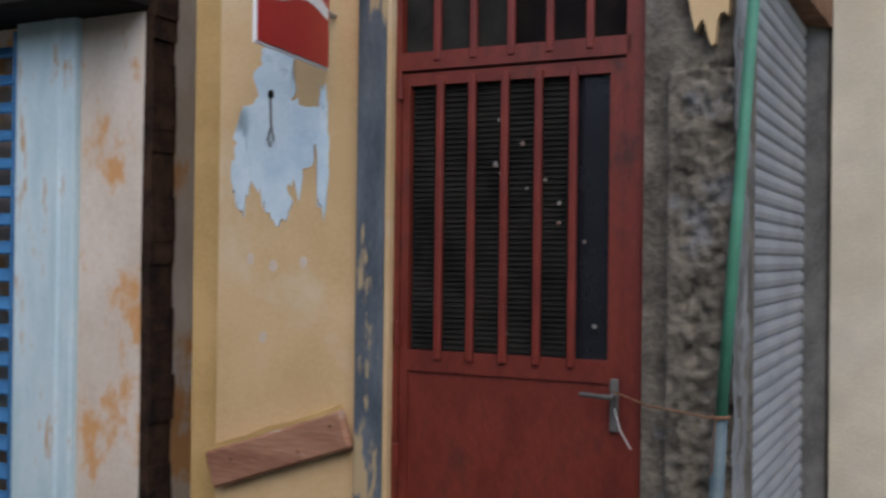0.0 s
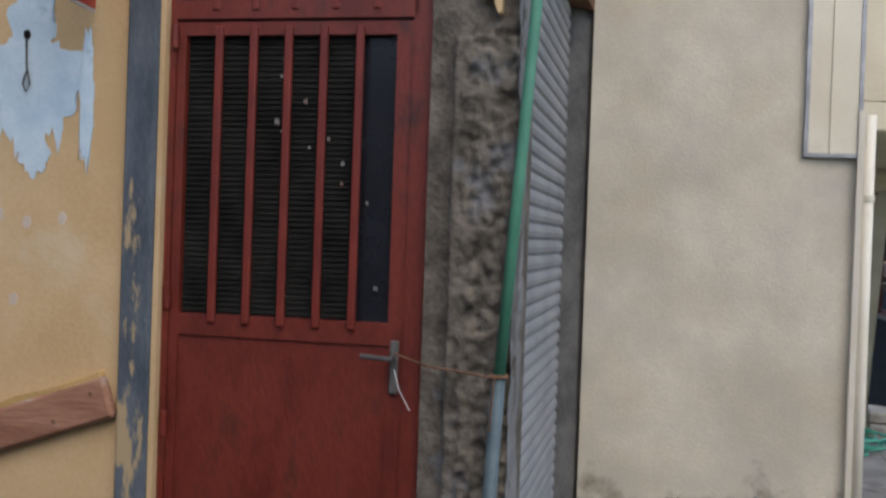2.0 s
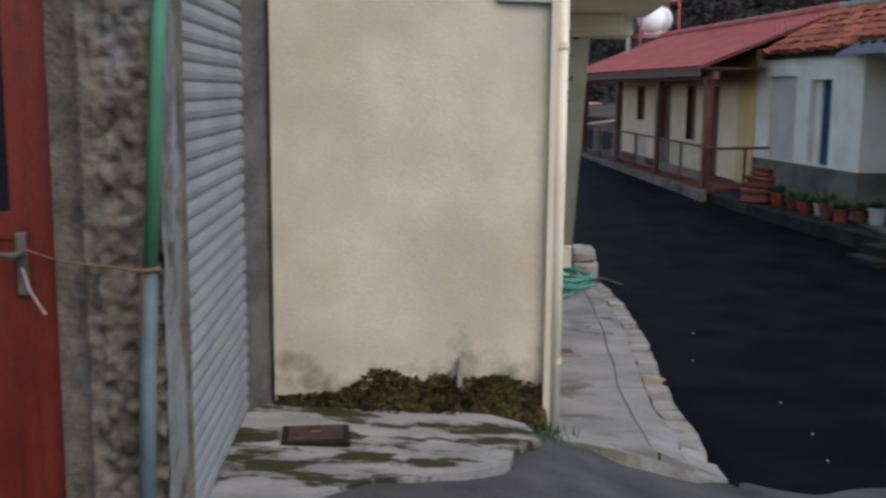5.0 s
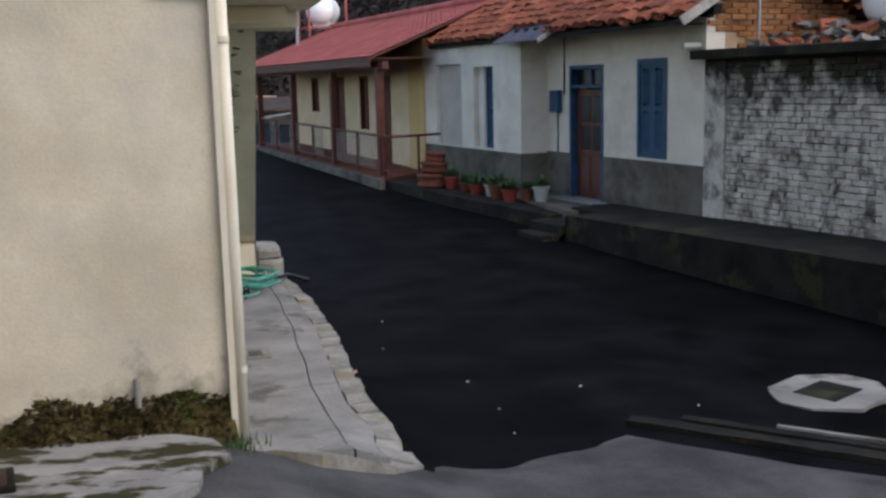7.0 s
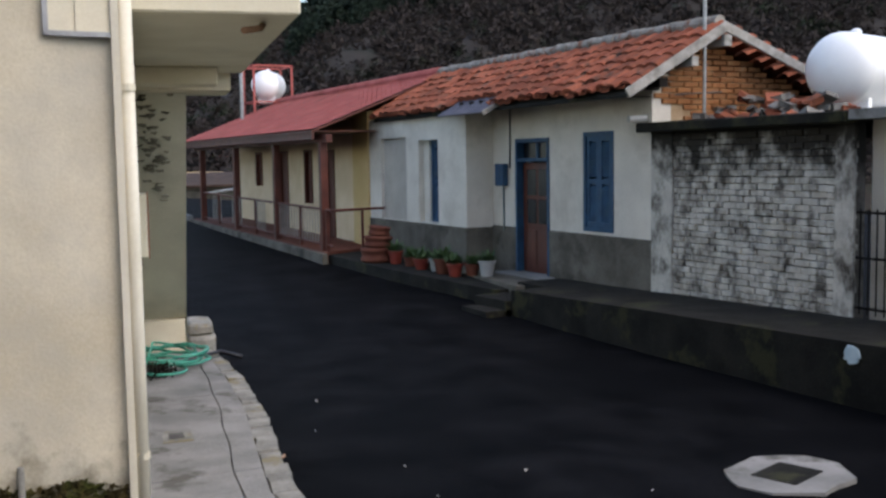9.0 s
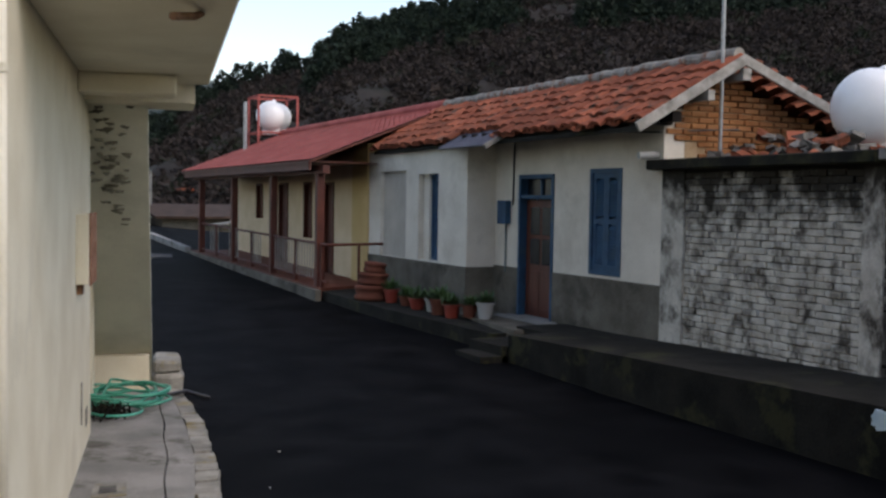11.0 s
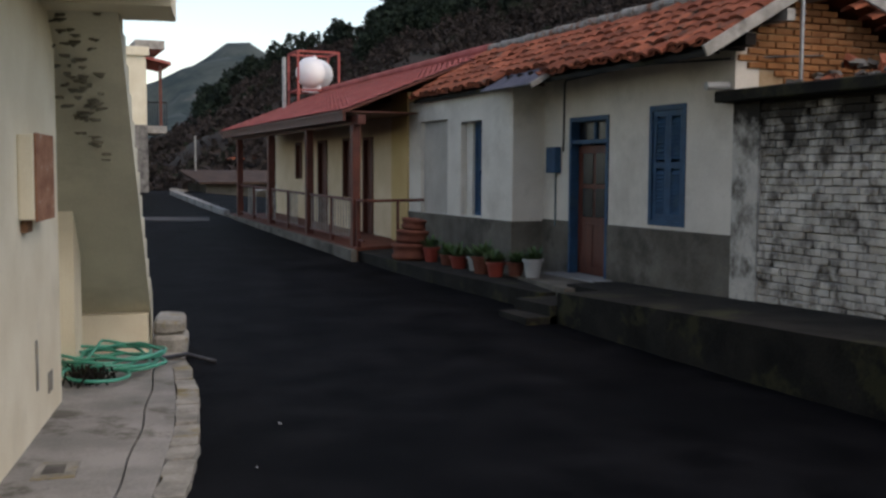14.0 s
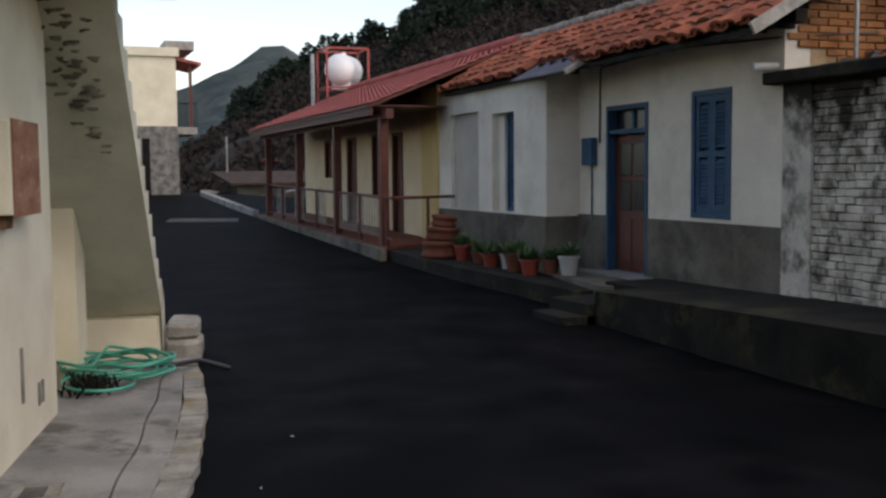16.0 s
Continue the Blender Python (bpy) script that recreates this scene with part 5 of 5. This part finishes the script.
def tank(cx, cy, cz, r, length, rz, label, stand):
    t = thing("water_tank", label, "water tank", (cx, cy, cz - r))
    m = pose(cx, cy, cz, 0, 0, rz) @ pose(0, 0, 0, 0, 90, 0)
    L = length / 2
    part("drum", lathe([(0.02, -L - 0.26), (r * 0.4, -L - 0.235), (r * 0.7, -L - 0.175), (r * 0.9, -L - 0.09), (r, -L), (r * 1.01, -L + 0.03), (r, -L + 0.05), (r, L), (r * 0.9, L + 0.09), (r * 0.7, L + 0.175), (r * 0.4, L + 0.235), (0.02, L + 0.26)], 28, m), TANKWHITE, t, smooth=True)
    part("cap", lathe([(0.07, 0), (0.07, 0.05), (0.03, 0.08)], 12, pose(cx, cy, cz + r - 0.015) if stand else pose(cx - 0.25 * math.cos(radians(rz)), cy - 0.25 * math.sin(radians(rz)), cz + r - 0.015)), TANKWHITE, t)
    for s in (-0.6, 0.6):
        q = pose(cx, cy, cz, 0, 0, rz) @ Vector((s * L, 0, 0))
        part("foot", box(-0.05, 0.05, -r * 0.6, r * 0.6, -r - 0.1, -r * 0.72, m=Matrix.Translation(q) @ pose(0, 0, 0, 0, 0, rz)), TANKWHITE, t)
    return t


tk = tank(10.94, 10.04, 2.46, 0.44, 1.3, 15, "large white cylindrical water tank on the flat roof", False)
part("support", box(10.35, 11.5, 9.65, 10.45, 1.8, 1.95), TANKWHITE, tk)
tank(9.42, 29.75, 3.64, 0.4, 0.7, 55, "white water tank in a red steel stand on the roof", True)
stand = thing("tank_stand", "red painted angle-iron stand holding a water tank", "stand", (9.5, 29.6, 2.9))
for x in (8.8, 9.9):
    for y in (29.1, 30.1):
        part("leg", box(x - 0.025, x + 0.025, y - 0.025, y + 0.025, 2.5, 4.15), REDROOF, stand)
for z in (3.12, 4.12):
    for y in (29.1, 30.1):
        part("bar", box(8.825, 9.875, y - 0.02, y + 0.02, z, z + 0.05), REDROOF, stand)
    for x in (8.8, 9.9):
        part("bar", box(x - 0.02, x + 0.02, 29.125, 30.075, z, z + 0.05), REDROOF, stand)
tagged(part("vent_pipe", tube([(8.3, 28.6, 2.3), (8.3, 28.6, 3.9)], 0.05, 8), STEEL), "grey vent pipe rising through the red roof", "pipe")

# ---- far street ----
fb = thing("far_building", "cream building with stone ground floor and a balcony", "building", (5, 41, 0.3))
part("upper_wall", box(2.0, 6.3, 40, 46, 2.62, 5.0), CREAM, fb)
part("stone_floor", box(2.0, 6.32, 39.98, 46, -0.5, 2.618), RUBBLE, fb)
part("cornice", box(1.9, 6.4, 39.9, 46, 5.0, 5.3), CREAM, fb)
# no opening is cut: a black box paints the dark inside the entrance
part("doorway_shade", box(5.1, 5.35, 39.96, 40.1, 0.2, 2.2), BLACK, fb)
part("balcony_slab", box(6.3, 7.0, 40.2, 43, 2.35, 2.6), BOARD, fb)
part("balcony_post", box(6.75, 6.85, 40.2, 40.3, 2.6, 4.7), REDWOOD, fb)
part("balcony_roof", prism([(6.25, 40), (7.15, 40), (7.15, 43), (6.25, 43)], lambda x, y: 4.9 - 0.2 * (x - 6.25), lambda x, y: 5.0 - 0.2 * (x - 6.25)), REDROOF, fb)
for k in range(9):
    part("baluster", box(6.35 + k * 0.08, 6.37 + k * 0.08, 40.22, 40.24, 2.6, 3.4), BLACK, fb)
part("hand_rail", box(6.3, 7.0, 40.21, 40.25, 3.4, 3.44), BLACK, fb)
part("roof_over", box(6.0, 7.0, 40.5, 44, 5.302, 5.6), BOARD, fb)

lw = tagged(part("roadside_wall", prism([(6.75, 38), (6.95, 38), (12.2, 56), (11.9, 56)], -2, lambda x, y: lerp(y, [(38, 0.45), (44, 0.4), (56, -0.2)])), CONCRETE), "low pale concrete wall edging the far street bend", "wall", kind="structure")
tagged(part("street_patch", prism(ragged([(4.6, 28), (6.2, 27.5), (6.4, 28.6), (4.8, 29)], 0.3, 0.06, 1), lambda x, y: ground_z(x, y) - 0.02, lambda x, y: ground_z(x, y) + 0.012), OLD_ASPHALT), "pale worn patch in the asphalt", "road", kind="structure")
lkerb = tagged(part("road_kerb", prism([(6.85, 29.2), (7.0, 29.2), (6.95, 38), (6.75, 38)], -1, lambda x, y: ground_z(6.8, y) + 0.14), CONCRETE), "low kerb along the far street", "kerb", kind="structure")
shed = thing("shed", "low shed with a brown sheet roof", "shed", (10, 42, -0.5))
part("wall", box(8.3, 12.0, 40, 44, -2, 0.55), PLINTH, shed)
part("roof", prism([(8.0, 39.6), (12.4, 39.6), (12.4, 44.4), (8.0, 44.4)], lambda x, y: 0.56 + 0.09 * (y - 39.6), lambda x, y: 0.64 + 0.09 * (y - 39.6)), DARKWOOD, shed)
part("side_sheet", prism([(9.9, 39.3), (12.5, 39.3), (12.5, 39.55), (9.9, 39.55)], lambda x, y: 0.3 + 0.15 * (x - 9.9), lambda x, y: 0.36 + 0.15 * (x - 9.9)), SHUTTER, shed)
fh = thing("far_house", "small yellow house with orange roof", "house", (14.2, 60, 0))
part("wall", box(13.3, 15.6, 60, 63, -3, 0.85), YELLOW, fh)
part("roof", prism([(13.0, 59.7), (15.9, 59.7), (15.9, 63.3), (13.0, 63.3)], lambda x, y: 0.86 + 0.5 * (1.45 - abs(x - 14.45)), lambda x, y: 0.95 + 0.5 * (1.45 - abs(x - 14.45))), OCHRE, fh)
part("window", box(13.8, 14.2, 59.97, 60.05, 0.0, 0.5), SIGNWHITE, fh)
part("window", box(14.6, 15.0, 59.97, 60.05, 0.0, 0.5), SIGNWHITE, fh)
fh2 = thing("far_house", "small far house with red roof among trees", "house", (15, 72, 0))
part("wall", box(16.0, 19.0, 72, 75, -3, 1.8), PLINTH, fh2)
part("roof", prism([(15.6, 71.6), (19.4, 71.6), (19.4, 75.4), (15.6, 75.4)], lambda x, y: 1.8 + 0.4 * (1.9 - abs(x - 17.5)), lambda x, y: 1.95 + 0.4 * (1.9 - abs(x - 17.5))), TILE, fh2)
tagged(part("lamp_pole", tube([(8.6, 44, -1), (8.6, 44, 2.4)], 0.04, 6), STEEL), "thin grey street pole", "pole")

# unseen walls added behind the camera to close the lane
tagged(part("wall_behind", box(-7, 9, -6.6, -6.2, -0.5, 5), PALE), "unseen plain pale wall added to close the lane", "wall", kind="structure")
tagged(part("wall_lane", box(-7.4, -7, -6.2, 3.5, -0.5, 5), PALE), "unseen plain pale wall added beside the lane", "wall", kind="structure")

# ---- hills ----
NEARH = [(-0.6, 0.02), (0.0, 0.015), (0.12, 0.02), (0.17, 0.05), (0.22, 0.085), (0.27, 0.115), (0.33, 0.132), (0.35, 0.145), (0.37, 0.165), (0.45, 0.19), (0.52, 0.21), (0.7, 0.25), (1.0, 0.3), (1.6, 0.36), (3.0, 0.4)]
FARH = [(-0.6, 0.06), (0.0, 0.06), (0.08, 0.07), (0.13, 0.08), (0.17, 0.1), (0.2, 0.121), (0.217, 0.127), (0.24, 0.118), (0.27, 0.12), (0.31, 0.125), (0.4, 0.13), (0.8, 0.14), (3, 0.15)]


def hill(table, y0, y1, rough, seed):
    bm = bmesh.new()
    g = []
    for i in range(150):
        t = -0.6 + 3.4 * (i / 149) ** 1.4
        s = lerp(t, table)
        row = []
        for j in range(46):
            f = j / 40
            y = y0 + (y1 - y0) * f
            h = s * y1 * (f ** 0.85 if f <= 1 else 1 - (f - 1) * 2) - 3 * (1 - min(1, f))
            h += rough * (noise.fractal((t * 9, f * 4, seed), 1, 2, 5)) * min(1, f * 3) * (0.4 if f > 0.9 else 1)
            row.append(bm.verts.new((t * y, y, h)))
        g.append(row)
    for a, b in zip(g, g[1:]):
        for j in range(45):
            bm.faces.new((a[j], b[j], b[j + 1], a[j + 1]))
    return bm


near_hill = part("near_hill", hill(NEARH, 55, 150, 2.0, 1), HILL, smooth=True)
tagged(near_hill, "brown scrubby hillside behind the village", "hill", kind="structure")
tagged(part("far_hill", hill(FARH, 170, 330, 7.0, 7), FARHILL, smooth=True), "distant blue-green wooded hill, haze put into its colour", "hill", kind="structure")


def hill_z(t, f, table, y0, y1):
    s = lerp(t, table)
    return s * y1 * f ** 0.85 - 3 * (1 - f)


rng = random.Random(77)
pv, pf, sv, sf = [], [], [], []


def clump(vs, fs, c, r, h, n, rr):
    """A crown of small tilted leaf clumps round an axis."""
    for k in range(n):
        f = rr.random()
        rad = r * (1 - 0.75 * f) * math.sqrt(rr.random())
        a = rr.uniform(0, math.tau)
        p = Vector((c[0] + rad * math.cos(a), c[1] + rad * math.sin(a), c[2] + h * (0.15 + 0.85 * f)))
        s = r * rr.uniform(0.13, 0.28)
        i = len(vs)
        for _ in range(4):
            vs.append((p.x + rr.uniform(-s, s), p.y + rr.uniform(-s, s), p.z + rr.uniform(-s, s)))
        fs += [(i, i + 1, i + 2), (i, i + 2, i + 3), (i, i + 1, i + 3)]


for k in range(2400):
    t, f = rng.uniform(0.18, 1.3), rng.uniform(0.45, 1.0) ** 0.6
    if noise.noise((t * 6, f * 3, 9)) < (-0.05 if t > 0.34 else 0.12) and f < 0.93:
        continue
    y = 55 + 95 * f
    clump(pv, pf, (t * y, y, hill_z(t, f, NEARH, 55, 150) - 0.4), rng.uniform(0.9, 1.9), rng.uniform(2.2, 4.8), 110, rng)
for k in range(6500):
    t, f = rng.uniform(0.1, 1.3), rng.uniform(0.02, 0.98)
    y = 55 + 95 * f
    clump(sv, sf, (t * y, y, hill_z(t, f, NEARH, 55, 150) - 0.3), rng.uniform(0.8, 1.7), rng.uniform(0.9, 2.2), 34, rng)
for nm, vs, fs, mt, lab in (("pine_wood", pv, pf, PINE, "dark green pine wood on the hillside"), ("hill_scrub", sv, sf, SCRUB, "brown and green scrub on the hillside")):
    me = bpy.data.meshes.new(nm)
    me.from_pydata(vs, [], fs)
    me.materials.append(mt)
    tagged(new(nm, me), lab, "trees", kind="stuff")
